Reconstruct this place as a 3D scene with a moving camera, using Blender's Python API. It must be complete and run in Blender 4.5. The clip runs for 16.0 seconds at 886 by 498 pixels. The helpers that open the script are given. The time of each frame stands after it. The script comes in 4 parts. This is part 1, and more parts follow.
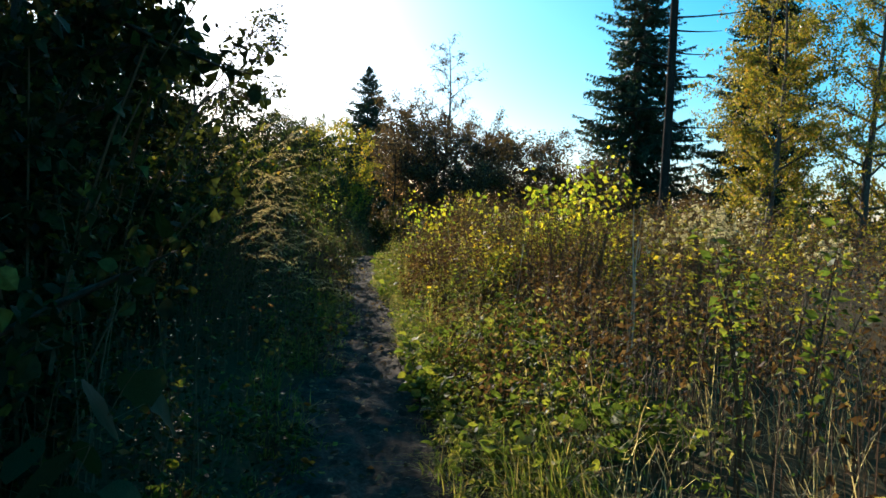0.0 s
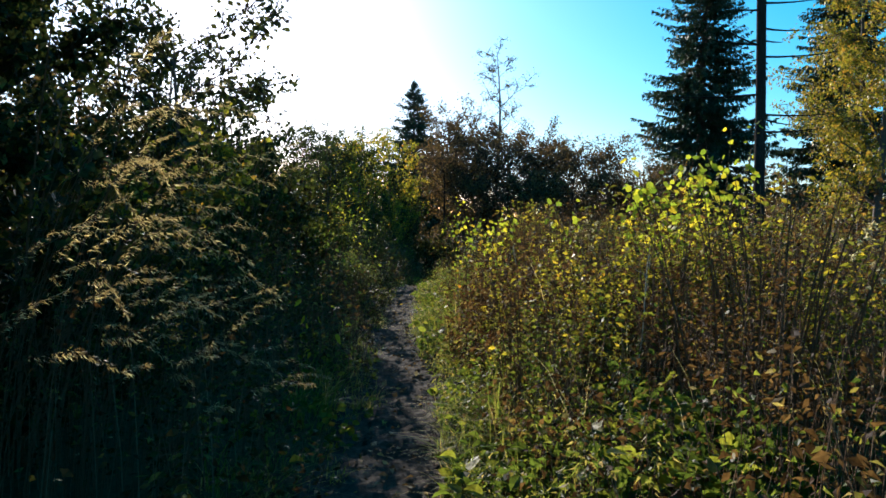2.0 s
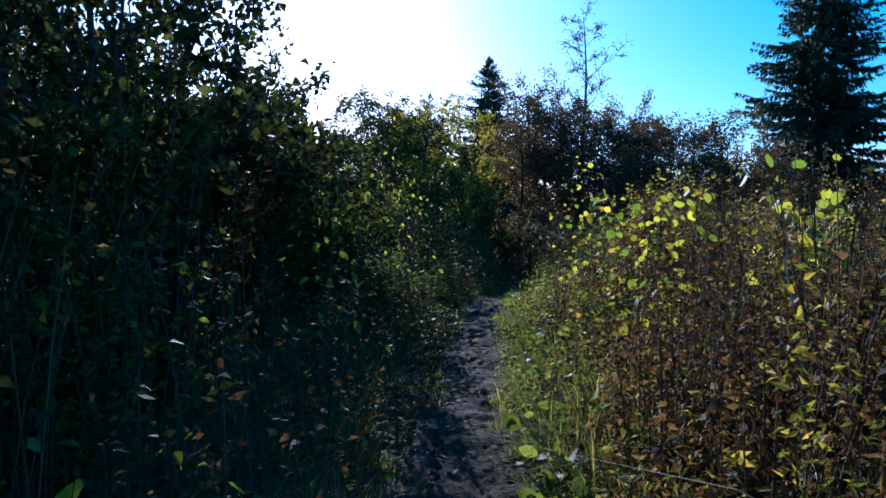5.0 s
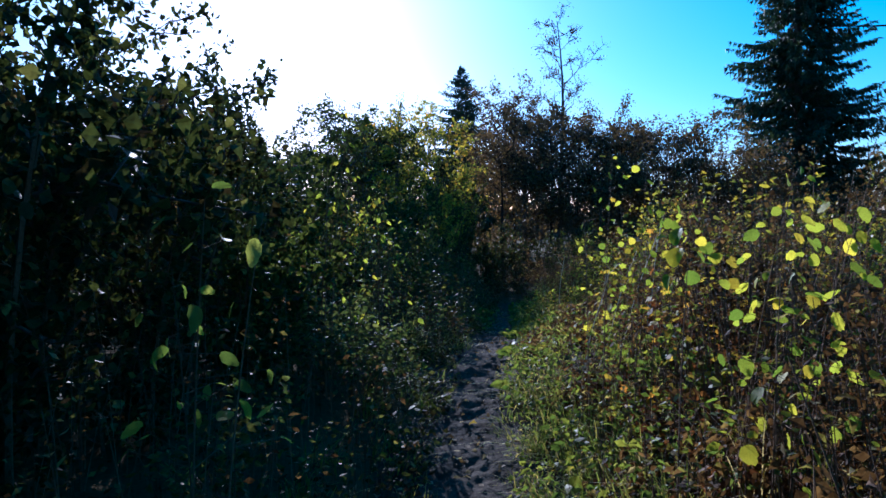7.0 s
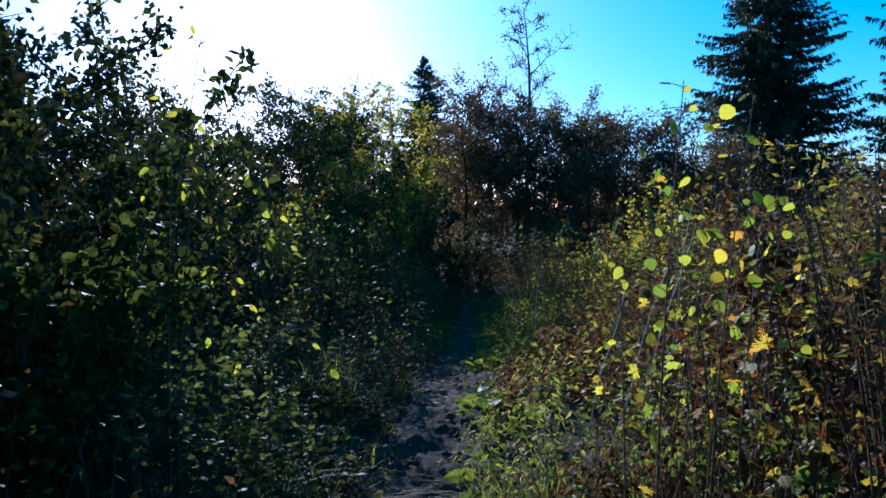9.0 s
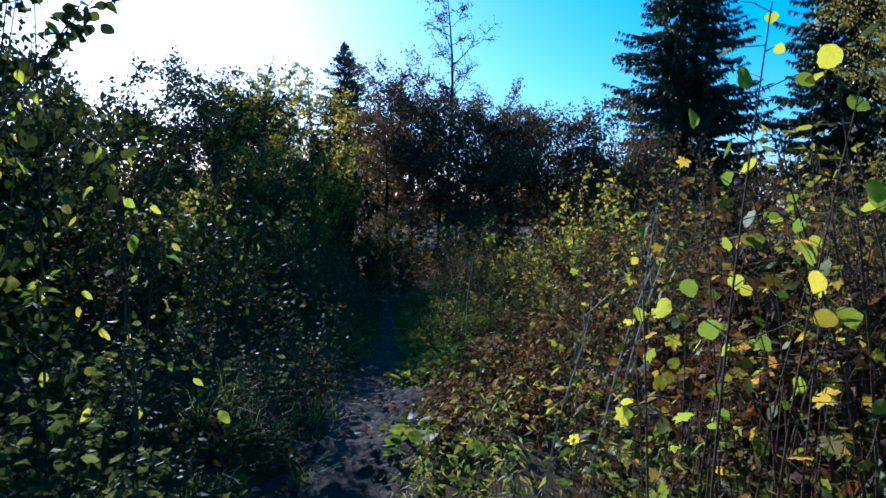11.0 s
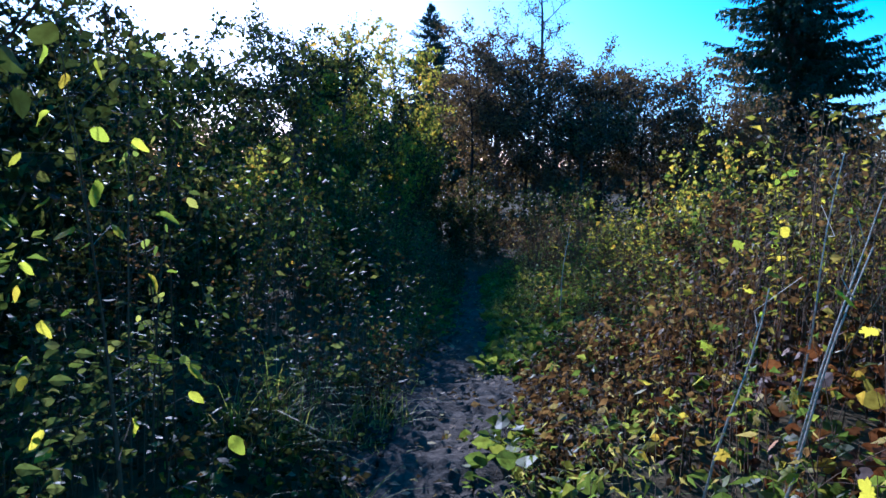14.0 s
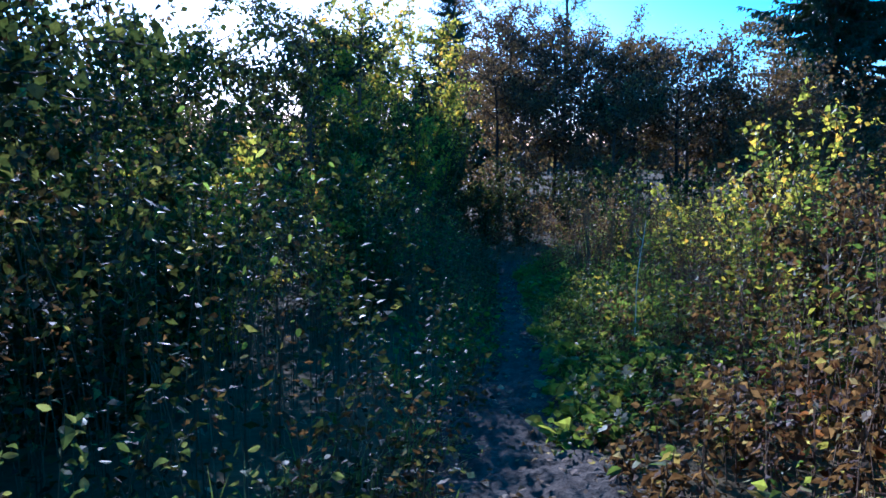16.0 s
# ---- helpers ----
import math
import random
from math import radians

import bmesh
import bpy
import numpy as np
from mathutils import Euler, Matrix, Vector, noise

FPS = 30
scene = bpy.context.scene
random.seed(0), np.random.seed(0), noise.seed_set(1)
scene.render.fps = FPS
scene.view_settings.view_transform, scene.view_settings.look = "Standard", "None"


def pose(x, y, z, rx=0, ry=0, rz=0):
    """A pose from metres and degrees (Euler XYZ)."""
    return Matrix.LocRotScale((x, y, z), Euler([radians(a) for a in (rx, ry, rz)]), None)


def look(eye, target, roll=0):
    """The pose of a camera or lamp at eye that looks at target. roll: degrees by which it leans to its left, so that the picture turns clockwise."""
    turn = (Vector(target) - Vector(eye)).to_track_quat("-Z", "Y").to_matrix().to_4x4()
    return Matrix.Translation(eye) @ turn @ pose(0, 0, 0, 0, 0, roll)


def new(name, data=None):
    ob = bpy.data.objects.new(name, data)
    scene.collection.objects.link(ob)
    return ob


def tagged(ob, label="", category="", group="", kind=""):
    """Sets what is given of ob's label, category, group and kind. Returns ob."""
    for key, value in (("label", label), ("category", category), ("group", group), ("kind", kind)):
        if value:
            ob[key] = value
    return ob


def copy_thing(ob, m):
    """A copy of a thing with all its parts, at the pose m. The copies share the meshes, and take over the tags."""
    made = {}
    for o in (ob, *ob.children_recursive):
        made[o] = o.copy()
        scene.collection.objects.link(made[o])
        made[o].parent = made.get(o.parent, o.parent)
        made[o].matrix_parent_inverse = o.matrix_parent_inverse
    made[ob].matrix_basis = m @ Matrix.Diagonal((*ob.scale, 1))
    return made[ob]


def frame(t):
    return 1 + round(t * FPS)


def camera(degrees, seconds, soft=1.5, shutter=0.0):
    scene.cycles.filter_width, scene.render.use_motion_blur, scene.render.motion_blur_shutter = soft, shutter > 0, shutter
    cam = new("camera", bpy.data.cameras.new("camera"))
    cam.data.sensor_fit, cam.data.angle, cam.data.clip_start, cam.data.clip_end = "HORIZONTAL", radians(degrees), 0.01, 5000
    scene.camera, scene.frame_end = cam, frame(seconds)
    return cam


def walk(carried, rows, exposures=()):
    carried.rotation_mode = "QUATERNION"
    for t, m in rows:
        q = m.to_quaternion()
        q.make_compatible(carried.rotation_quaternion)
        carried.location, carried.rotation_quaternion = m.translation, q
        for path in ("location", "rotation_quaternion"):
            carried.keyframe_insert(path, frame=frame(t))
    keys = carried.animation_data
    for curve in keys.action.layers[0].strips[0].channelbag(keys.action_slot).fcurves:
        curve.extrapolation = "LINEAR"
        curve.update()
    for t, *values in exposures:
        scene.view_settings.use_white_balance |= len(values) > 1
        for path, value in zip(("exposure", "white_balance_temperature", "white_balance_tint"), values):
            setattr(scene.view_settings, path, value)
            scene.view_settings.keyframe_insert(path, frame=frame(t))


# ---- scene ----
cam = camera(64.0, 16.0, soft=1.6)

PATH = [
    (0, (-0.000, -0.000, 1.522), (0.421, 3.971, 1.286), 3.50),
    (0.5, (0.069, 0.604, 1.506), (0.299, 4.592, 1.293), 2.81),
    (1, (0.103, 1.271, 1.530), (-0.026, 5.265, 1.350), 1.88),
    (1.5, (0.170, 2.120, 1.500), (0.358, 6.113, 1.357), 0.77),
    (2, (0.205, 2.880, 1.485), (0.321, 6.875, 1.336), 1.00),
    (2.5, (0.211, 3.644, 1.433), (0.233, 7.638, 1.213), 2.91),
    (3, (0.228, 4.378, 1.442), (0.205, 8.372, 1.228), 2.05),
    (3.5, (0.228, 5.080, 1.431), (0.031, 9.072, 1.265), 1.34),
    (4, (0.195, 5.844, 1.397), (-0.053, 9.832, 1.215), 1.66),
    (4.2, (0.171, 6.136, 1.382), (-0.102, 10.122, 1.179), 1.75),
    (6.3, (-0.085, 7.834, 1.517), (-0.333, 11.819, 1.284), 0.96),
    (6.5, (-0.077, 8.057, 1.525), (-0.215, 12.048, 1.306), -0.13),
    (7, (-0.075, 8.628, 1.510), (-0.234, 12.622, 1.359), -0.72),
    (7.5, (-0.056, 9.268, 1.494), (0.308, 13.250, 1.384), -1.37),
    (8, (-0.003, 9.818, 1.481), (0.143, 13.813, 1.334), 0.61),
    (8.2, (0.014, 9.979, 1.485), (-0.008, 13.976, 1.345), -0.74),
    (10.3, (0.020, 11.026, 1.525), (0.200, 15.014, 1.269), -0.01),
    (10.5, (0.023, 11.119, 1.525), (0.126, 15.110, 1.274), 1.40),
    (11, (-0.005, 11.122, 1.516), (0.492, 15.084, 1.290), 0.42),
    (11.5, (0.001, 11.097, 1.512), (0.416, 15.066, 1.234), 0.08),
    (12, (0.011, 11.126, 1.511), (0.481, 15.088, 1.225), -0.73),
    (12.5, (0.011, 11.110, 1.519), (0.138, 15.097, 1.229), 2.08),
    (13, (0.021, 11.231, 1.503), (-0.355, 15.201, 1.196), 3.83),
    (13.5, (0.071, 11.659, 1.460), (0.178, 15.635, 1.040), -3.72),
    (14, (0.025, 11.910, 1.452), (0.053, 15.888, 1.035), 0.86),
    (14.5, (0.031, 12.234, 1.441), (-0.183, 16.206, 1.020), 2.27),
    (15, (0.148, 12.696, 1.452), (-0.215, 16.658, 1.034), -2.33),
    (15.5, (0.046, 12.942, 1.465), (-0.172, 16.915, 1.061), -3.91),
    (16, (-0.067, 13.159, 1.493), (-0.175, 17.123, 0.974), -1.09),
]
EXPOSURE = [(0.0, 1.15, 5850, 14), (2.0, 1.0, 5500, 16), (3.2, 0.75, 4450, 24), (12.5, 0.75, 4350, 24), (14.2, 1.3, 4200, 27), (16.0, 1.65, 4150, 27)]
walk(cam, [(t, look(eye, target, roll)) for t, eye, target, roll in PATH], EXPOSURE)

# ---- light: a low autumn sun ahead and to one side, clear sky ----
SUN_AZ, SUN_EL = -16.2, 19.0
world = bpy.data.worlds.new("clear_sky")
scene.world = world
world.use_nodes = True
wn = world.node_tree
wn.nodes.clear()
sky = wn.nodes.new("ShaderNodeTexSky")
sky.sky_type = "NISHITA"
sky.sun_disc = False
sky.sun_elevation, sky.sun_rotation = radians(SUN_EL), radians(SUN_AZ)
sky.air_density, sky.dust_density, sky.ozone_density = 1.0, 0.65, 3.5
bg = wn.nodes.new("ShaderNodeBackground")
bg.inputs["Strength"].default_value = 0.085
wout = wn.nodes.new("ShaderNodeOutputWorld")
deep = wn.nodes.new("ShaderNodeHueSaturation")
deep.inputs["Hue"].default_value, deep.inputs["Saturation"].default_value = 0.465, 1.45
wn.links.new(sky.outputs[0], deep.inputs["Color"])
wn.links.new(deep.outputs[0], bg.inputs[0])
wn.links.new(bg.outputs[0], wout.inputs[0])

sun_data = bpy.data.lights.new("sun", "SUN")
sun_data.energy, sun_data.angle, sun_data.color = 5.0, radians(0.5), (1.0, 0.84, 0.62)
sun = new("sun", sun_data)
az, el = radians(SUN_AZ), radians(SUN_EL)
toward = Vector((math.sin(az) * math.cos(el), math.cos(az) * math.cos(el), math.sin(el)))
sun.matrix_world = look(toward * 60, (0, 0, 0))


# ---- materials ----
def nodes_of(name):
    m = bpy.data.materials.new(name)
    m.use_nodes = True
    t = m.node_tree
    t.nodes.clear()
    return m, t, t.nodes.new("ShaderNodeOutputMaterial")


def ramp_of(t, stops):
    r = t.nodes.new("ShaderNodeValToRGB")
    e = r.color_ramp.elements
    while len(e) < len(stops):
        e.new(0.5)
    for k, (p, c) in enumerate(stops):
        e[k].position, e[k].color = p, (*c, 1)
    return r


def leaf_material(name, stops, through_light=0.5, rough=0.45, gloss=0.35, single=False):
    """Thin leaf: each leaf takes its own colour, with mottling, gloss and light passing through."""
    m, t, out = nodes_of(name)
    geo = t.nodes.new("ShaderNodeNewGeometry")
    ramp = ramp_of(t, stops)
    if single:
        info = t.nodes.new("ShaderNodeObjectInfo")
        t.links.new(info.outputs["Random"], ramp.inputs[0])
    else:
        t.links.new(geo.outputs["Random Per Island"], ramp.inputs[0])
    tex = t.nodes.new("ShaderNodeTexNoise")
    tex.inputs["Scale"].default_value = 45.0
    tex.inputs["Detail"].default_value = 4.0
    co = t.nodes.new("ShaderNodeTexCoord")
    t.links.new(co.outputs["Object"], tex.inputs["Vector"])
    mott = ramp_of(t, [(0.3, (0.55, 0.50, 0.45)), (0.65, (1.1, 1.1, 1.05))])
    t.links.new(tex.outputs[0], mott.inputs[0])
    mul = t.nodes.new("ShaderNodeMixRGB")
    mul.blend_type = "MULTIPLY"
    mul.inputs[0].default_value = 1.0
    t.links.new(ramp.outputs[0], mul.inputs[1])
    t.links.new(mott.outputs[0], mul.inputs[2])
    p = t.nodes.new("ShaderNodeBsdfPrincipled")
    p.inputs["Roughness"].default_value = rough
    p.inputs["Specular IOR Level"].default_value = gloss
    t.links.new(mul.outputs[0], p.inputs["Base Color"])
    tr = t.nodes.new("ShaderNodeBsdfTranslucent")
    bright = t.nodes.new("ShaderNodeMixRGB")
    bright.blend_type = "MULTIPLY"
    bright.inputs[0].default_value = 1.0
    bright.inputs[2].default_value = (1.5, 1.5, 0.8, 1)
    t.links.new(mul.outputs[0], bright.inputs[1])
    t.links.new(bright.outputs[0], tr.inputs[0])
    mix = t.nodes.new("ShaderNodeMixShader")
    mix.inputs[0].default_value = through_light
    t.links.new(p.outputs[0], mix.inputs[1])
    t.links.new(tr.outputs[0], mix.inputs[2])
    t.links.new(mix.outputs[0], out.inputs[0])
    return m


def rough_material(name, stops, scale=6.0, bump=0.5, rough=0.85, fine=60.0, stretch=(1, 1, 1), gloss=0.3, islands=False):
    """Soil, bark and dry stems: two scales of colour and relief."""
    m, t, out = nodes_of(name)
    co = t.nodes.new("ShaderNodeTexCoord")
    mp = t.nodes.new("ShaderNodeMapping")
    mp.inputs["Scale"].default_value = stretch
    t.links.new(co.outputs["Object"], mp.inputs[0])
    a, b = t.nodes.new("ShaderNodeTexNoise"), t.nodes.new("ShaderNodeTexNoise")
    for n, s in ((a, scale), (b, fine)):
        n.inputs["Scale"].default_value = s
        n.inputs["Detail"].default_value = 6.0
        n.inputs["Roughness"].default_value = 0.65
        t.links.new(mp.outputs[0], n.inputs["Vector"])
    add = t.nodes.new("ShaderNodeMath")
    add.operation = "MULTIPLY_ADD"
    add.inputs[1].default_value = 0.55
    t.links.new(b.outputs[0], add.inputs[0])
    half = t.nodes.new("ShaderNodeMath")
    half.operation = "MULTIPLY"
    half.inputs[1].default_value = 0.5
    if islands:
        g = t.nodes.new("ShaderNodeNewGeometry")
        t.links.new(g.outputs["Random Per Island"], half.inputs[0])
    else:
        t.links.new(a.outputs[0], half.inputs[0])
    t.links.new(half.outputs[0], add.inputs[2])
    ramp = ramp_of(t, stops)
    t.links.new(add.outputs[0], ramp.inputs[0])
    p = t.nodes.new("ShaderNodeBsdfPrincipled")
    p.inputs["Roughness"].default_value = rough
    p.inputs["Specular IOR Level"].default_value = gloss
    t.links.new(ramp.outputs[0], p.inputs["Base Color"])
    bp = t.nodes.new("ShaderNodeBump")
    bp.inputs["Strength"].default_value = bump
    bp.inputs["Distance"].default_value = 0.02
    t.links.new(add.outputs[0], bp.inputs["Height"])
    t.links.new(bp.outputs[0], p.inputs["Normal"])
    t.links.new(p.outputs[0], out.inputs[0])
    return m


SOIL = rough_material("trodden_soil", [(0.32, (0.018, 0.015, 0.012)), (0.5, (0.046, 0.038, 0.030)), (0.72, (0.12, 0.102, 0.080))], 5, 1.0, 0.95, 42, gloss=0.06)
EARTH = rough_material("litter_earth", [(0.3, (0.025, 0.02, 0.012)), (0.5, (0.07, 0.055, 0.03)), (0.75, (0.13, 0.10, 0.05))], 4, 0.8, 1.0, 30, gloss=0.02)
BARK = rough_material("dark_bark", [(0.3, (0.03, 0.022, 0.018)), (0.55, (0.09, 0.07, 0.055)), (0.8, (0.18, 0.15, 0.12))], 5, 0.9, 0.9, 40, (1, 1, 0.25))
STEM = rough_material("dry_stems", [(0.2, (0.05, 0.028, 0.016)), (0.5, (0.11, 0.065, 0.036)), (0.8, (0.20, 0.14, 0.08))], 9, 0.3, 0.85, 80, gloss=0.1, islands=True)
PALE_STEM = rough_material("bleached_stalks", [(0.2, (0.35, 0.28, 0.19)), (0.7, (0.62, 0.55, 0.42))], 9, 0.3, 0.7, 80)
# darker copy of the bark: the backlit side's shade is in the colour
PINE_BARK = rough_material("backlit_pine_bark", [(0.3, (0.012, 0.009, 0.008)), (0.55, (0.035, 0.027, 0.022)), (0.8, (0.08, 0.06, 0.05))], 5, 0.9, 0.95, 40, (1, 1, 0.25), gloss=0.05)
SPRUCE = leaf_material("spruce_needles", [(0.0, (0.018, 0.034, 0.020)), (0.6, (0.032, 0.058, 0.030)), (1.0, (0.06, 0.085, 0.035))], 0.18, 0.55, 0.3)
PINE = leaf_material("pine_needles", [(0.0, (0.02, 0.04, 0.018)), (1.0, (0.06, 0.09, 0.035))], 0.18, 0.55, 0.3)
WEED = leaf_material("autumn_weeds", [(0.0, (0.05, 0.032, 0.014)), (0.25, (0.16, 0.085, 0.03)), (0.42, (0.10, 0.105, 0.025)), (0.7, (0.16, 0.19, 0.03)), (0.9, (0.34, 0.28, 0.03)), (1.0, (0.48, 0.26, 0.025))], 0.5)
# weed leaves with shade put into the colour
SHADE_WEED = leaf_material("shaded_weeds", [(0.0, (0.03, 0.02, 0.012)), (0.4, (0.035, 0.042, 0.014)), (0.9, (0.055, 0.068, 0.02)), (1.0, (0.26, 0.24, 0.07))], 0.32, 0.6, 0.12)
GREEN = leaf_material("green_leaves", [(0.0, (0.025, 0.038, 0.012)), (0.6, (0.055, 0.075, 0.018)), (0.9, (0.10, 0.12, 0.03)), (1.0, (0.24, 0.24, 0.06))], 0.34, 0.65, 0.10)
# tree leaves darkened in colour and translucency to stand as backlit silhouettes
SHADE_GREEN = leaf_material("shade_darkened_leaves", [(0.0, (0.014, 0.020, 0.009)), (0.6, (0.030, 0.042, 0.014)), (0.93, (0.06, 0.075, 0.02)), (1.0, (0.22, 0.22, 0.06))], 0.28, 0.6, 0.12)
YELLOW = leaf_material("yellow_leaves", [(0.0, (0.09, 0.11, 0.02)), (0.45, (0.24, 0.24, 0.03)), (0.8, (0.45, 0.38, 0.03)), (1.0, (0.50, 0.26, 0.03))], 0.55, 0.5, 0.25)
GOLD = leaf_material("golden_birch_leaves", [(0.0, (0.10, 0.12, 0.02)), (0.5, (0.24, 0.22, 0.03)), (0.85, (0.38, 0.28, 0.035)), (1.0, (0.45, 0.24, 0.04))], 0.45)
RUST = leaf_material("brown_leaves", [(0.0, (0.045, 0.032, 0.022)), (0.4, (0.09, 0.062, 0.04)), (0.8, (0.15, 0.092, 0.05)), (1.0, (0.18, 0.14, 0.05))], 0.4, 0.6, 0.15)
GRASS = leaf_material("grass_blades", [(0.0, (0.09, 0.13, 0.025)), (0.5, (0.18, 0.23, 0.045)), (0.8, (0.30, 0.27, 0.08)), (1.0, (0.44, 0.34, 0.15))], 0.5, 0.6, 0.15)
STRAW = leaf_material("dry_straw", [(0.0, (0.30, 0.22, 0.13)), (0.5, (0.48, 0.38, 0.25)), (1.0, (0.64, 0.55, 0.40))], 0.5, 0.6, 0.2)
FLUFF = leaf_material("seed_fluff", [(0.0, (0.40, 0.34, 0.29)), (1.0, (0.72, 0.66, 0.58))], 0.5, 0.9, 0.1)
LITTER = leaf_material("fallen_leaves", [(0.0, (0.07, 0.045, 0.025)), (0.5, (0.17, 0.11, 0.06)), (0.85, (0.34, 0.27, 0.18)), (1.0, (0.45, 0.33, 0.05))], 0.25, 0.75, 0.08)
WEED_GOLD = leaf_material("yellowing_goldenrod", [(0.0, (0.06, 0.06, 0.02)), (0.4, (0.13, 0.14, 0.025)), (0.75, (0.26, 0.24, 0.03)), (1.0, (0.48, 0.36, 0.03))], 0.55, 0.6, 0.15)
WEED_BROWN = leaf_material("withered_weeds", [(0.0, (0.035, 0.02, 0.012)), (0.5, (0.09, 0.05, 0.026)), (0.85, (0.17, 0.10, 0.05)), (0.94, (0.22, 0.20, 0.05)), (1.0, (0.32, 0.25, 0.16))], 0.45, 0.7, 0.1)
WEED_GREEN = leaf_material("nettles", [(0.0, (0.05, 0.08, 0.018)), (0.6, (0.10, 0.14, 0.025)), (1.0, (0.24, 0.25, 0.035))], 0.55, 0.55, 0.2)
BIG_YELLOW = leaf_material("large_yellow_leaves", [(0.0, (0.13, 0.20, 0.025)), (0.4, (0.30, 0.36, 0.03)), (0.85, (0.52, 0.48, 0.03)), (1.0, (0.58, 0.44, 0.03))], 0.6, 0.55, 0.15, single=True)
BIG_GREEN = leaf_material("large_green_leaves", [(0.0, (0.07, 0.11, 0.025)), (0.5, (0.14, 0.20, 0.04)), (1.0, (0.42, 0.40, 0.10))], 0.6, 0.55, 0.15, single=True)
# large leaves whose deep shade is painted into the green
BIG_SHADE = leaf_material("shade_darkened_lime_leaves", [(0.0, (0.02, 0.035, 0.018)), (1.0, (0.04, 0.065, 0.03))], 0.25, 0.6, 0.15, single=True)
BIG_ORANGE = leaf_material("orange_maple_leaves", [(0.0, (0.20, 0.14, 0.025)), (0.4, (0.44, 0.34, 0.03)), (0.75, (0.55, 0.33, 0.025)), (1.0, (0.50, 0.17, 0.03))], 0.55, 0.55, 0.15, single=True)
HERB = leaf_material("pale_herbs", [(0.0, (0.04, 0.06, 0.02)), (0.6, (0.08, 0.105, 0.035)), (1.0, (0.18, 0.19, 0.07))], 0.42, 0.6, 0.15)
RUSSET = leaf_material("russet_leaves", [(0.0, (0.05, 0.022, 0.014)), (0.45, (0.13, 0.05, 0.022)), (0.75, (0.20, 0.09, 0.03)), (0.9, (0.16, 0.15, 0.03)), (1.0, (0.46, 0.30, 0.03))], 0.45, 0.6, 0.12)
CORE = rough_material("brushwood", [(0.3, (0.02, 0.017, 0.012)), (0.7, (0.06, 0.05, 0.03))], 4, 0.6, 0.95, 25)


# ---- mesh tools ----
class Geo:
    """Triangles gathered from many small pieces."""

    def __init__(self):
        self.v, self.f, self.n = [], [], 0

    def add(self, v, f):
        v, f = np.asarray(v, float).reshape(-1, 3), np.asarray(f, int).reshape(-1, 3)
        self.v.append(v)
        self.f.append(f + self.n)
        self.n += len(v)

    def mesh(self, name, material, smooth=False):
        v, f = np.concatenate(self.v), np.concatenate(self.f)
        me = bpy.data.meshes.new(name)
        me.vertices.add(len(v))
        me.vertices.foreach_set("co", v.ravel())
        me.loops.add(f.size)
        me.loops.foreach_set("vertex_index", f.ravel())
        me.polygons.add(len(f))
        me.polygons.foreach_set("loop_start", np.arange(0, f.size, 3))
        me.polygons.foreach_set("loop_total", np.full(len(f), 3))
        me.update(calc_edges=True)
        me.polygons.foreach_set("use_smooth", np.full(len(f), smooth))
        me.materials.append(material)
        return me


def part(name, geo, material, parent=None, label="", smooth=False):
    ob = new(name, geo.mesh(name, material, smooth))
    if parent:
        ob.parent = parent
    if label:
        tagged(ob, label)
    return ob


def unit(a):
    return a / np.maximum(np.linalg.norm(a, axis=-1, keepdims=True), 1e-9)


def tube(geo, pts, radii, sides=5):
    pts, radii = np.asarray(pts, float), np.asarray(radii, float)
    d = unit(np.gradient(pts, axis=0))
    ref = np.array([0, 0, 1.0]) if abs(d[0][2]) < 0.8 else np.array([1.0, 0, 0])
    a = unit(np.cross(d, ref))
    b = np.cross(d, a)
    ang = np.arange(sides) * 2 * np.pi / sides
    ring = pts[:, None] + radii[:, None, None] * (np.cos(ang)[None, :, None] * a[:, None] + np.sin(ang)[None, :, None] * b[:, None])
    k = len(pts)
    i = np.arange(k - 1)[:, None] * sides + np.arange(sides)[None]
    j = np.arange(k - 1)[:, None] * sides + (np.arange(sides)[None] + 1) % sides
    geo.add(ring, np.concatenate([np.stack([i, j, j + sides], -1).reshape(-1, 3), np.stack([i, j + sides, i + sides], -1).reshape(-1, 3)]))


# leaf outlines: (across, along, out of plane), then triangles
SIMPLE = (np.array([(0, 0, 0), (-0.5, 0.42, 0.12), (0, 0.48, 0), (0.5, 0.42, 0.12), (0, 1, -0.12)]), np.array([(0, 2, 1), (1, 2, 4), (0, 3, 2), (2, 3, 4)]))
RIM = [(math.sin(a) * 0.5 * (1 + 0.05 * (k % 2)), 0.5 - 0.5 * math.cos(a) * (1 + 0.03 * (k % 2)), 0.10 * math.sin(a) ** 2 - 0.10 * (1 - math.cos(a)) / 2) for k, a in enumerate(np.linspace(0, 2 * np.pi, 23)[:-1])]
ROUND = (np.array(RIM + [(0, 0.5, 0)]), np.array([(22, k, (k + 1) % 22) for k in range(22)]))
DIAMOND = (np.array([(0, 0, 0), (-0.45, 0.5, 0.1), (0.45, 0.5, 0.1), (0, 1, -0.1)]), np.array([(0, 2, 1), (1, 2, 3)]))
LANCE = (np.array([(0, 0, 0), (-0.5, 0.35, 0.1), (0.5, 0.35, 0.1), (0, 1, -0.15)]), np.array([(0, 2, 1), (1, 2, 3)]))
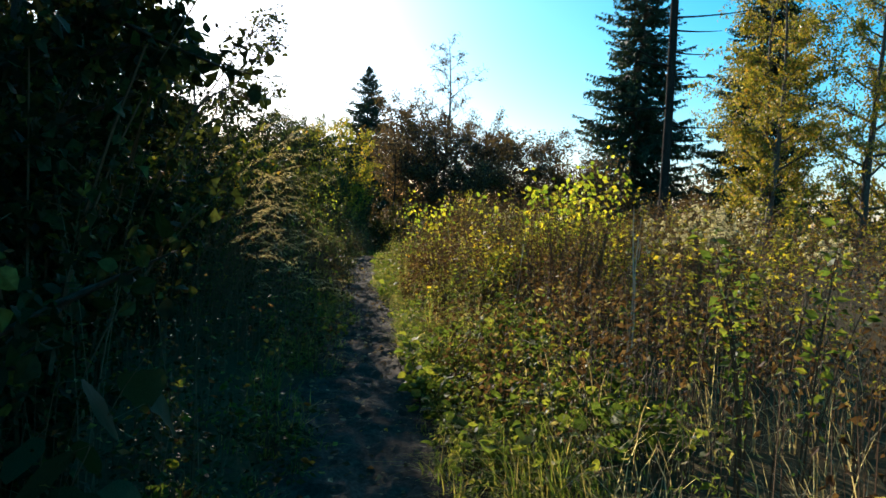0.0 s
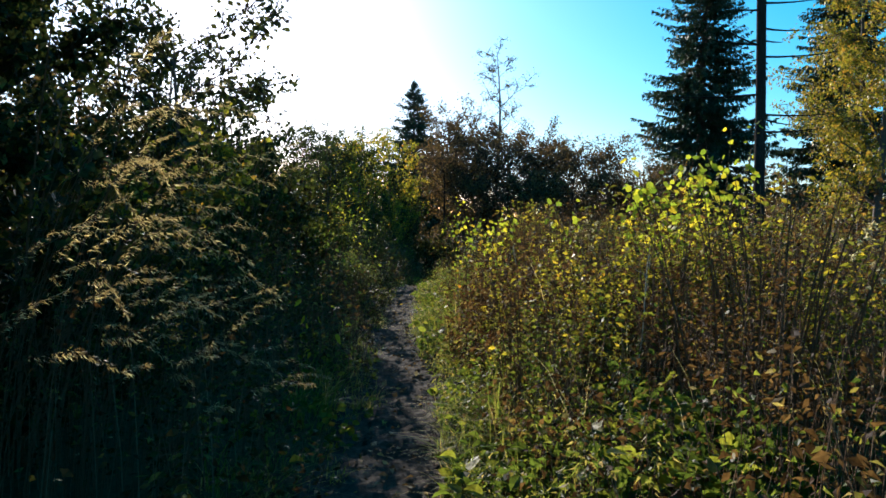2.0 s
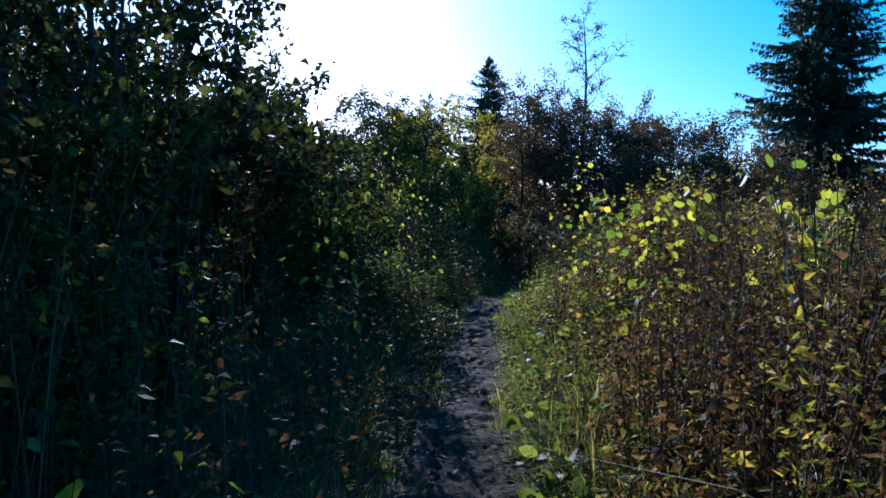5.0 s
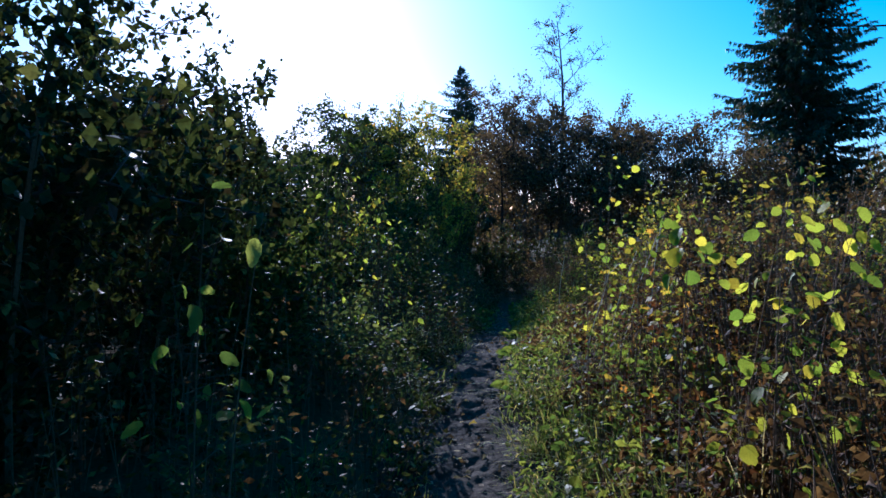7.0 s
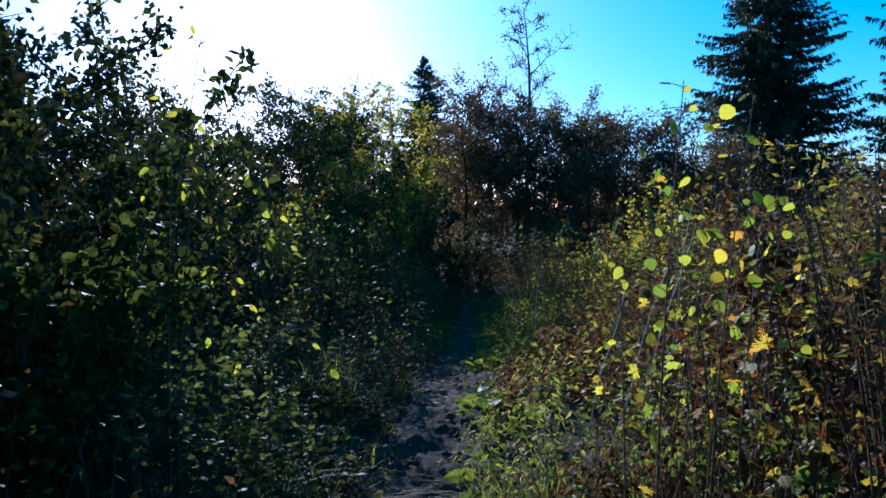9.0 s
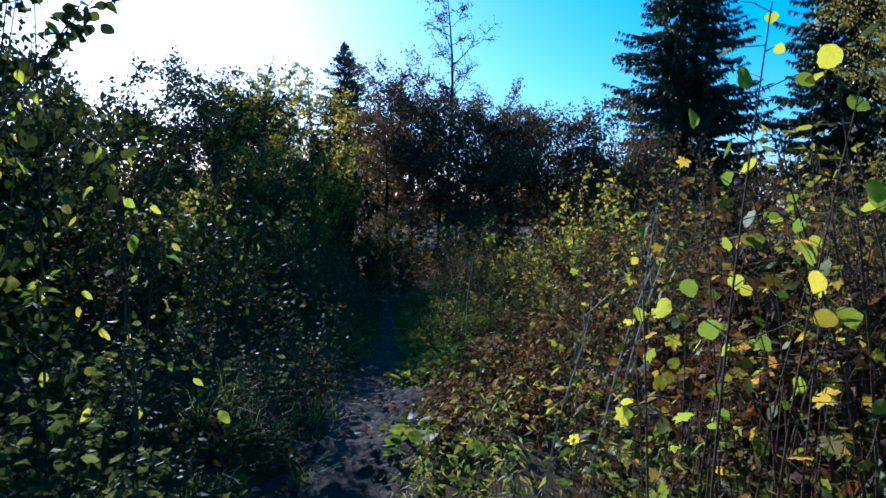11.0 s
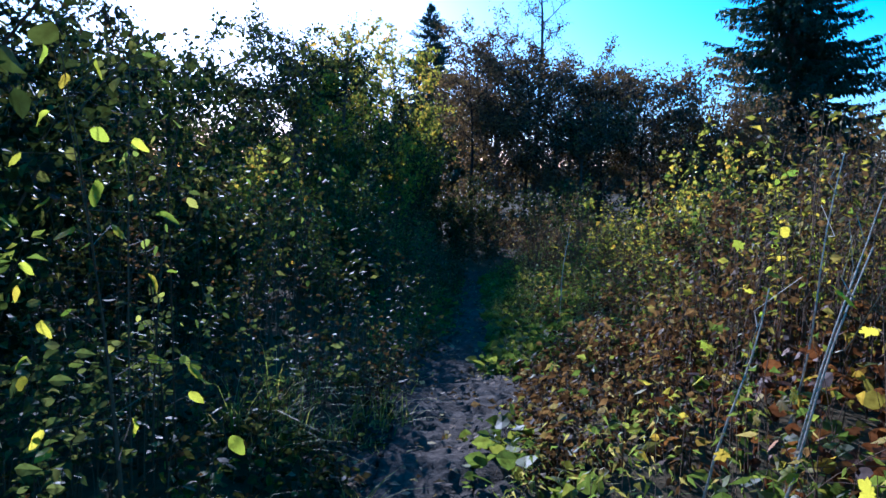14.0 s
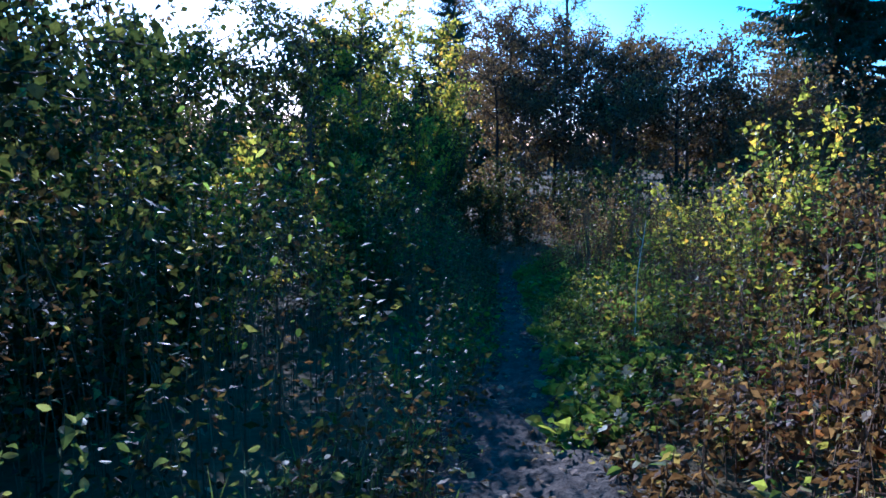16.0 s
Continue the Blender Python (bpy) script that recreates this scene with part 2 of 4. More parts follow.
OVAL = (np.array([(0, 0, 0), (-0.36, 0.2, 0.07), (-0.5, 0.45, 0.12), (-0.3, 0.78, 0.03), (0, 1, -0.14), (0.3, 0.78, 0.03), (0.5, 0.45, 0.12), (0.36, 0.2, 0.07), (0, 0.5, 0)]),
        np.array([(8, k, (k + 1) % 8) for k in range(8)]))
EGG = [(math.sin(a) * 0.5 * (1 - 0.22 * math.cos(a)) ** 0.5 * (1.0 if u < 0.5 else 1.04), 0.5 - 0.5 * math.cos(a) + 0.10 * max(0.0, -math.cos(a)) ** 9, 0.10 * math.sin(a) ** 2 - 0.16 * ((1 - math.cos(a)) / 2) ** 2) for u, a in ((k / 18, k / 18 * 2 * math.pi) for k in range(18))]
OVATE = (np.array(EGG + [(0, 0.5, -0.03)]), np.array([(18, k, (k + 1) % 18) for k in range(18)]))
STAR = []
for turn, reach in ((-150, 0.30), (-108, 0.50), (-52, 0.62), (0, 0.66), (52, 0.62), (108, 0.50), (150, 0.30)):
    for off, k in ((-19, 0.74), (-8, 0.84), (0, 1.0), (8, 0.84), (19, 0.74), (27, 0.60)):
        a = math.radians(turn + off)
        STAR.append((math.sin(a) * reach * k * 1.15, 0.36 + math.cos(a) * reach * k, 0.10 * (reach * k) ** 2 * math.cos(2 * a)))
LOBED = (np.array(STAR + [(0, 0.36, 0.03)]), np.array([(42, k, (k + 1) % 42) for k in range(42)]))


def leaves(geo, rng, at, along, size, shape=SIMPLE, width=0.7, face=None):
    """One leaf at each place, growing the given way."""
    n = len(at)
    if not n:
        return
    along = unit(np.asarray(along, float))
    face = rng.normal(size=(n, 3)) + np.array([0, 0, 0.8]) if face is None else face
    side = unit(np.cross(along, face))
    up = np.cross(side, along)
    size = np.broadcast_to(size, (n,))[:, None, None]
    tv, tf = shape
    w = width * rng.uniform(0.75, 1.2, n)[:, None, None]
    curl = rng.uniform(-0.6, 2.0, n)[:, None, None]
    v = at[:, None] + size * (tv[None, :, :1] * w * side[:, None] + tv[None, :, 1:2] * along[:, None] + tv[None, :, 2:] * curl * up[:, None])
    f = tf[None] + (np.arange(n) * len(tv))[:, None, None]
    geo.add(v, f)


def stems(geo, base, height, lean, radius, seg=4, sides=3):
    """Thin bent stems, all at once."""
    n = len(base)
    u = np.linspace(0, 1, seg + 1)
    c = base[:, None] + u[None, :, None] * np.array([0, 0, 1.0]) * height[:, None, None] + (u**2)[None, :, None] * lean[:, None]
    ang = np.arange(sides) * 2 * np.pi / sides
    off = np.stack([np.cos(ang), np.sin(ang), 0 * ang], -1)
    r = radius[:, None] * (1 - 0.75 * u)[None]
    v = c[:, :, None] + r[:, :, None, None] * off[None, None]
    i = np.arange(seg)[:, None] * sides + np.arange(sides)[None]
    j = np.arange(seg)[:, None] * sides + (np.arange(sides)[None] + 1) % sides
    tf = np.concatenate([np.stack([i, j, j + sides], -1).reshape(-1, 3), np.stack([i, j + sides, i + sides], -1).reshape(-1, 3)])
    geo.add(v, tf[None] + (np.arange(n) * (seg + 1) * sides)[:, None, None])


def along_stem(base, height, lean, u):
    return base + u[..., None] * np.array([0, 0, 1.0]) * height[..., None] + (u**2)[..., None] * lean


def blades(geo, rng, base, length, width, bend=0.8, toward_x=0.0):
    """Grass blades that arch over."""
    n = len(base)
    a = rng.uniform(0, 2 * np.pi, n)
    out = np.stack([np.cos(a) + toward_x, np.sin(a), 0 * a], -1)
    side = unit(np.stack([-np.sin(a), np.cos(a), 0 * a], -1))
    b = bend * rng.uniform(0.2, 1.1, n)
    u = np.array([0, 0.35, 0.7, 1.0])
    c = base[:, None] + length[:, None, None] * ((u - 0.45 * b[:, None] * u**2)[..., None] * np.array([0, 0, 1.0]) + (b[:, None] * 0.65 * u**2)[..., None] * out[:, None])
    w = width[:, None] * np.array([1, 0.9, 0.6])
    v = np.empty((n, 7, 3))
    v[:, 0:6:2] = c[:, :3] - w[..., None] * side[:, None]
    v[:, 1:6:2] = c[:, :3] + w[..., None] * side[:, None]
    v[:, 6] = c[:, 3]
    tf = np.array([(0, 1, 3), (0, 3, 2), (2, 3, 5), (2, 5, 4), (4, 5, 6)])
    geo.add(v, tf[None] + (np.arange(n) * 7)[:, None, None])


# ---- the lie of the land ----
def trail_x(y):
    return np.interp(y, [-40, 0, 8, 10.5, 12, 13.5, 14.6, 16, 18, 20, 22, 27, 34, 60], [-1.0, 0.06, 0.10, -0.04, -0.11, -0.05, 0.0, 0.11, 0.34, 0.46, 0.52, 0.80, 1.0, 3.0])


def rise(y):
    return np.interp(y, [-60, -4, 0, 6.5, 9, 12, 13.4, 14.4, 15.2, 18, 22, 26, 40, 60, 400], [0, 0.05, 0.08, 0.20, 0.24, 0.24, 0.33, 0.39, 0.34, 0.05, -0.30, -0.70, -1.0, -1.0, -1.0])


def worn(y):
    """Half the width of the bare trail."""
    return np.interp(y, [-5, 3, 8, 14, 40], [0.46, 0.42, 0.29, 0.24, 0.26])


def land(x, y):
    """Height of the ground: the trail is worn slightly below its banks."""
    x, y = np.asarray(x, float), np.asarray(y, float)
    d = np.abs(x - trail_x(y))
    bank = 0.10 * np.clip((d - worn(y) + 0.05) / 0.5, 0, 1) ** 1.5
    swell = 0.10 * np.sin(x * 0.7 + 1.3) * np.sin(y * 0.45) * np.clip((d - 0.5) / 2, 0, 1)
    return rise(y) + bank + swell


def sheet(geo, xs, ys, z):
    ny, nx = len(ys), len(xs)
    X, Y = np.meshgrid(xs, ys)
    i = (np.arange(ny - 1)[:, None] * nx + np.arange(nx - 1)[None]).ravel()
    geo.add(np.stack([X, Y, z(X, Y)], -1), np.concatenate([np.stack([i, i + 1, i + nx + 1], -1), np.stack([i, i + nx + 1, i + nx], -1)]))


def bumps(x, y, scale, seed):
    out = np.zeros(x.size)
    for k, (a, b) in enumerate(zip(x.ravel(), y.ravel())):
        out[k] = noise.noise((a * scale + seed, b * scale, seed))
    return out.reshape(x.shape)


g = Geo()
sheet(g, np.concatenate([-np.geomspace(600, 8, 20), np.linspace(-7.5, 7.5, 76), np.geomspace(8, 600, 20)]),
      np.concatenate([-np.geomspace(600, 8, 16), np.linspace(-7, 34, 165), np.geomspace(35, 900, 26)]), lambda x, y: land(x, y) - 0.03)
ground = tagged(part("ground", g, EARTH, smooth=True), "dark earth with leaf litter under the weeds", "ground", kind="structure")

g = Geo()
sy, sx = np.linspace(-2, 28, 1000), np.linspace(-0.62, 0.62, 40)
SX, SY = np.meshgrid(sx, sy)
wob = 0.07 * np.sin(SY * 1.7) + 0.05 * np.sin(SY * 4.1 + 1)
PX = trail_x(SY) + (SX + wob * np.sign(SX) * (np.abs(SX) > 0.3)) * (worn(SY) + 0.12) / 0.55
lumps = 0.035 * bumps(PX, SY, 4.0, 3.0) + 0.020 * bumps(PX, SY, 11.0, 7.0) + 0.018 * bumps(PX, SY, 24.0, 11.0)
edge = np.clip((np.abs(SX) - 0.42) / 0.2, 0, 1)
PZ = land(PX, SY) + 0.015 + lumps * (1 - edge) - 0.06 * edge**2
ny, nx = PX.shape
i = (np.arange(ny - 1)[:, None] * nx + np.arange(nx - 1)[None]).ravel()
g.add(np.stack([PX, SY, PZ], -1), np.concatenate([np.stack([i, i + 1, i + nx + 1], -1), np.stack([i, i + nx + 1, i + nx], -1)]))
trail = tagged(part("trail", g, SOIL, smooth=True), "narrow trodden dirt footpath with clods and fallen leaves", "path", kind="structure")


# ---- trees ----
def base_of(name, x, y, label, category, group="", z=None):
    ob = new(name)
    ob.empty_display_size = 0.2
    ob.location = (x, y, float(land(x, y)) - 0.06 if z is None else z)
    return tagged(ob, label, category, group)


def spruce(x, y, height, radius, seed, label, fullness=1.0, low=0.06, taper=0.85):
    rng = np.random.default_rng(seed)
    root = base_of("spruce_tree", x, y, label, "tree")
    wood, green = Geo(), Geo()
    zs = np.linspace(0, height, 14)
    sway = np.stack([0.06 * np.sin(zs * 0.5 + seed), 0.06 * np.cos(zs * 0.4), zs], -1)
    tube(wood, sway, 0.018 * height * (1 - zs / height * 0.96) * 0.75 + 0.01, 8)
    count = int(30 * height * fullness)
    lobes = rng.uniform(0, 6.28, 4)
    for f in low + (0.985 - low) * rng.uniform(0, 1, count) ** 0.9:
        z = f * height
        a = rng.uniform(0, 2 * np.pi)
        ragged = 1 + 0.16 * np.sin(3 * a + lobes[0] + z * 0.9) + 0.14 * np.sin(2 * a - z * 1.7 + lobes[1])
        reach = radius * min(1.0, (1 - f) ** taper * 1.12 + 0.015) * (0.85 if f < 0.15 else 1.0) * ragged
        L = reach * rng.uniform(0.6, 1.1) + 0.05
        d = np.array([np.cos(a), np.sin(a), 0])
        droop = (0.55 if f < 0.6 else 0.28) * L * rng.uniform(0.5, 1.2)
        u = np.linspace(0, 1, 5)
        lift = 0.30 if f > 0.82 else 0.0
        pts = np.array([0, 0, z]) + u[:, None] * d * L + np.array([0, 0, 1.0]) * (-droop * (u - 0.35 * u**3) + lift * L * u + 0.16 * L * u**3)[:, None]
        tube(wood, pts, np.linspace(0.010 * L + 0.006, 0.003, 5), 3)
        m = int(14 + 17 * L)
        t = rng.uniform(0.10, 1.0, m) ** 0.75
        p = np.stack([np.interp(t, u, pts[:, c]) for c in range(3)], -1)
        side = np.cross(d, [0, 0, 1.0])
        s = rng.choice([-1, 1], m)[:, None]
        way = d * rng.uniform(0.2, 0.8, (m, 1)) + side * s * rng.uniform(0.1, 0.7, (m, 1)) + np.array([0, 0, 1.0]) * rng.uniform(-1.5, 0.05, (m, 1))
        leaves(green, rng, p, way, (0.17 + 0.075 * L) * rng.uniform(0.6, 1.35, m) * (1.15 - 0.5 * t), LANCE, 0.30)
    part("trunk", wood, BARK, root, smooth=True)
    part("needles", green, SPRUCE, root)
    return root


def broadleaf(name, x, y, height, spread, seed, label, leaf_mat, bark=None, limbs=16, subs=6, leaf=0.10, count=2600, low=0.25, lean=0.0, category="tree", group="", trunk=None, shape=DIAMOND, top=0.35, z=None, twigs=0):
    """Trunk, limbs and twigs with leaves gathered along the twigs, thinning towards the outline."""
    rng = np.random.default_rng(seed)
    root = base_of(name, x, y, label, category, group, z)
    wood, green = Geo(), Geo()
    trunk = trunk or 0.012 * height + 0.01
    zs = np.linspace(0, 1, 10)
    ph = rng.uniform(0, 6, 2)
    body = np.stack([lean * height * zs**1.5 + 0.02 * height * np.sin(zs * 5 + ph[0]) * zs, 0.02 * height * np.sin(zs * 4 + ph[1]) * zs, zs * height * 0.97], -1)
    tube(wood, body, trunk * (1 - 0.9 * zs) + 0.004, 7)
    tips = []
    for k in range(limbs):
        f = low + (1 - low) * (k + rng.uniform(0, 1)) / limbs
        f = min(f, 0.98)
        o = np.array([np.interp(f, zs, body[:, c]) for c in range(3)])
        a = k * 2.4 + rng.uniform(-0.5, 0.5)
        prof = math.sin(math.pi * min(1, max(0.04, (f - low * 0.7) / (1 - low * 0.7))) ** 0.75) * (1 - top) + top
        L = spread * prof * rng.uniform(0.65, 1.1)
        d = np.array([np.cos(a), np.sin(a), rng.uniform(0.15, 0.9)])
        u = np.linspace(0, 1, 5)
        pts = o + u[:, None] * d * L + np.array([0, 0, 1.0]) * (0.15 * L * u**2)[:, None] + 0.05 * L * rng.normal(size=(5, 3)) * u[:, None]
        tube(wood, pts, np.linspace(trunk * 0.42 * (1.1 - f) + 0.006, 0.004, 5), 4)
        tips.append((pts, L))
        for q in range(subs):
            v = rng.uniform(0.25, 0.98)
            o2 = np.array([np.interp(v, u, pts[:, c]) for c in range(3)])
            d2 = unit(d + rng.normal(size=3) * 0.8)
            l2 = L * rng.uniform(0.25, 0.5)
            p2 = o2 + np.linspace(0, 1, 4)[:, None] * d2 * l2 + 0.05 * l2 * rng.normal(size=(4, 3)) * np.linspace(0, 1, 4)[:, None]
            tube(wood, p2, np.linspace(0.008 + 0.0015 * height, 0.002, 4), 3)
            tips.append((p2, l2))
            for w in range(twigs):
                o3 = p2[rng.integers(1, 4)]
                e3 = o3 + unit(d2 + rng.normal(size=3) * 0.9) * l2 * rng.uniform(0.35, 0.8)
                p3 = np.stack([o3, (o3 + e3) / 2 + rng.normal(size=3) * 0.03 * l2, e3])
                tube(wood, p3, [0.004 + 0.0007 * height, 0.003 + 0.0004 * height, 0.0015 + 0.0002 * height], 3)
                tips.append((p3, l2 * 0.6))
    weight = np.array([l for _, l in tips])
    pick = rng.choice(len(tips), count, p=weight / weight.sum())
    u = rng.uniform(0.2, 1.0, count)
    at = np.empty((count, 3))
    for c in range(3):
        cols = np.array([[np.interp(s, np.linspace(0, 1, len(t)), t[:, c]) for s in (0, 0.25, 0.5, 0.75, 1)] for t, _ in tips])
        lo = np.clip((u * 4).astype(int), 0, 3)
        fr = u * 4 - lo
        at[:, c] = cols[pick, lo] * (1 - fr) + cols[pick, lo + 1] * fr
    at += rng.normal(size=(count, 3)) * leaf * 0.9
    way = rng.normal(size=(count, 3)) + np.array([0, 0, -0.55])
    leaves(green, rng, at, way, leaf * rng.uniform(0.55, 1.25, count), shape, 0.75)
    part("trunk", wood, bark or BARK, root, smooth=True)
    part("crown", green, leaf_mat, root)
    return root


def shrub(name, x, y, height, spread, seed, label, leaf_mat, canes=14, count=1500, leaf=0.06, category="shrub", group="", shape=SIMPLE, low=0.15, lean_x=0.0, width=0.75):
    """Many canes from one stool, twigs and leaves all the way up."""
    rng = np.random.default_rng(seed)
    root = base_of(name, x, y, label, category, group)
    green = Geo()
    a = rng.uniform(0, 2 * np.pi, canes)
    b = np.stack([np.cos(a), np.sin(a), 0 * a], -1) * rng.uniform(0, 0.22, (canes, 1)) * spread
    h = height * rng.uniform(0.55, 1.0, canes)
    ln = np.stack([np.cos(a) + lean_x, np.sin(a), 0 * a], -1) * spread * rng.uniform(0.15, 0.9, (canes, 1))
    thick = 0.006 * height * rng.uniform(0.5, 1.1, canes) + 0.002
    tw = canes * 8
    k = np.arange(tw) % canes
    u = rng.uniform(low, 0.95, tw)
    o = along_stem(b[k], h[k], ln[k], u)
    way = unit(rng.normal(size=(tw, 3)) + np.array([0, 0, 0.4])) * (0.32 * spread * rng.uniform(0.4, 1.1, (tw, 1)))
    for c in range(canes):
        wood = Geo()
        stems(wood, b[c:c + 1], h[c:c + 1], ln[c:c + 1], thick[c:c + 1], 6, 4)
        for q in range(c, tw, canes):
            tube(wood, [o[q], o[q] + way[q] * 0.5 + [0, 0, 0.02], o[q] + way[q]], [0.0035, 0.0025, 0.0012], 3)
        part("cane", wood, STEM, root)
    n1 = int(count * 0.72)
    q = rng.integers(0, tw, n1)
    at1 = o[q] + way[q] * rng.uniform(0.2, 1.05, (n1, 1)) + rng.normal(size=(n1, 3)) * leaf * 0.35
    q = rng.integers(0, canes, count - n1)
    at2 = along_stem(b[q], h[q], ln[q], rng.uniform(low, 1.0, count - n1)) + rng.normal(size=(count - n1, 3)) * leaf * 0.6
    at = np.concatenate([at1, at2])
    leaves(green, rng, at, rng.normal(size=(count, 3)) + np.array([0, 0, -0.5]), leaf * rng.uniform(0.5, 1.25, count), shape, width)
    part("foliage", green, leaf_mat, root)
    return root


def sapling(name, x, y, height, seed, label, leaf_mat, leaf=0.065, count=40, lean=(0.05, 0.0), shape=ROUND, stemsn=1, low=0.4, width=0.95, group="saplings beside the path"):
    """One or a few whips with large single leaves on stalks."""
    rng = np.random.default_rng(seed)
    root = base_of(name, x, y, label, "sapling", group)
    wood, green = Geo(), Geo()
    b = rng.normal(size=(stemsn, 3)) * [0.06, 0.06, 0]
    h = height * rng.uniform(0.8, 1.0, stemsn)
    h[0] = height
    ln = np.array([lean[0], lean[1], 0]) + rng.normal(size=(stemsn, 3)) * [0.12, 0.12, 0]
    stems(wood, b, h, ln, np.full(stemsn, 0.0025 + 0.0014 * height), 7, 5)
    k = rng.integers(0, stemsn, count)
    u = low + (1 - low) * (np.arange(count) + rng.uniform(0, 1, count)) / count
    o = along_stem(b[k], h[k], ln[k], u)
    a = np.arange(count) * 2.4 + rng.uniform(-0.6, 0.6, count)
    d = np.stack([np.cos(a), np.sin(a), rng.uniform(-0.1, 0.6, count)], -1) * rng.uniform(0.05, 0.2, (count, 1)) * (1.25 - u)[:, None] * 1.6
    for q in range(count):
        tube(wood, [o[q], o[q] + d[q] * 0.6, o[q] + d[q]], [0.0013, 0.001, 0.0008], 3)
    way = d / np.linalg.norm(d, axis=1, keepdims=True) * 0.6 + np.array([0, 0, -0.7]) + rng.normal(size=(count, 3)) * 0.35
    part("stem", wood, STEM, root)
    for v in range(3):
        one = Geo()
        leaves(one, rng, np.zeros((1, 3)), np.array([[0, 1.0, 0]]), 1.0, shape, width, np.array([[0, 0, 1.0]]))
        w = one.v[0]
        w[:, 0] *= 1 - 0.28 * np.clip(w[:, 1] - 0.45, 0, 1)
        w[:, 1] += 0.10 * np.clip(w[:, 1] - 0.85, 0, 1) * 4
        w += rng.normal(size=w.shape) * 0.018
        me = one.mesh("leaf", leaf_mat, True)
        for q in range(v, count, 3):
            lf = new("leaf", me)
            lf.parent = root
            turn = Vector(way[q]).to_track_quat("Y", "Z").to_matrix().to_4x4()
            lf.matrix_local = Matrix.Translation(o[q] + d[q]) @ turn @ pose(0, 0, 0, 0, rng.uniform(-70, 70), 0) @ Matrix.Scale(leaf * rng.uniform(0.6, 1.2), 4)
    return root


# far trees behind the clearing
spruce(-0.65, 62.5, 14.35, 5.6, 11, "slender pointed dark green spruce rising above the far bushes", 1.8, 0.10, 0.98)
spruce(19.3, 51.5, 28.0, 4.3, 12, "tall dark spruce with drooping shaggy boughs across the clearing", 1.65, 0.04, 0.62)
spruce(27.3, 48.0, 25.0, 4.2, 13, "dark spruce beside the yellow birches", 1.7, 0.04, 0.65)

FARS = "brownish trees at the clearing's far edge"
broadleaf("bare_birch", 4.6, 46.0, 13.4, 1.9, 21, "tall thin nearly bare birch standing above the other trees", RUST, BARK, 24, 6, 0.11, 1300, 0.42, category="tree", trunk=0.16, top=0.5, twigs=4)
for k, (x, y, h, sp, n, low) in enumerate([(1.7, 45.0, 8.9, 2.1, 3000, 0.42), (2.7, 44.0, 7.6, 1.9, 2600, 0.4), (3.0, 49.0, 8.8, 2.6, 4200, 0.3), (8.2, 48.5, 8.0, 3.0, 4600, 0.2), (13.2, 47.0, 5.4, 2.7, 4200, 0.15), (16.4, 49.0, 4.6, 2.7, 4400, 0.12),
                                           (-6.4, 52.0, 7.2, 2.8, 4200, 0.15), (2.4, 40.5, 5.2, 2.2, 4200, 0.1), (5.4, 39.0, 4.6, 2.2, 4200, 0.08), (-5.5, 47.0, 6.4, 2.6, 4000, 0.1), (11.6, 52.0, 6.4, 2.9, 3600, 0.15), (6.2, 54.0, 8.6, 3.0, 3600, 0.15), (24.0, 54.0, 4.8, 3.0, 3800, 0.1), (31.0, 52.0, 7.0, 3.2, 3800, 0.1)]):
    broadleaf("alder_tree", x, y, h, sp, 220 + k, "grey-brown half-bare alder with fine open twigs", RUST, BARK, 24, 7, 0.14, int(n * 1.6), low, group=FARS, top=0.55, twigs=2)
for k, (x, y, h) in enumerate([(1.25, 40.0, 7.0), (1.95, 41.5, 7.8), (3.5, 40.5, 7.2), (4.9, 41.5, 6.6), (6.9, 42.0, 6.4), (8.3, 41.0, 5.8)]):
    broadleaf("slim_alder", x, y, h, 1.3, 260 + k, "slim dark-stemmed alder with a thin brown crown", RUST, PINE_BARK, 18, 6, 0.12, 1500, 0.52, group=FARS, top=0.5, trunk=0.085, twigs=3)
for k, (x, y, h) in enumerate([(5.9, 44.0, 6.6), (9.6, 44.0, 6.6), (12.6, 43.0, 4.4)]):
    broadleaf("round_tree", x, y, h, 3.2, 240 + k, "round-crowned tree with dense rust-brown leaves", RUST, BARK, 28, 8, 0.15, 11000, 0.08, group=FARS, top=0.6, twigs=2)

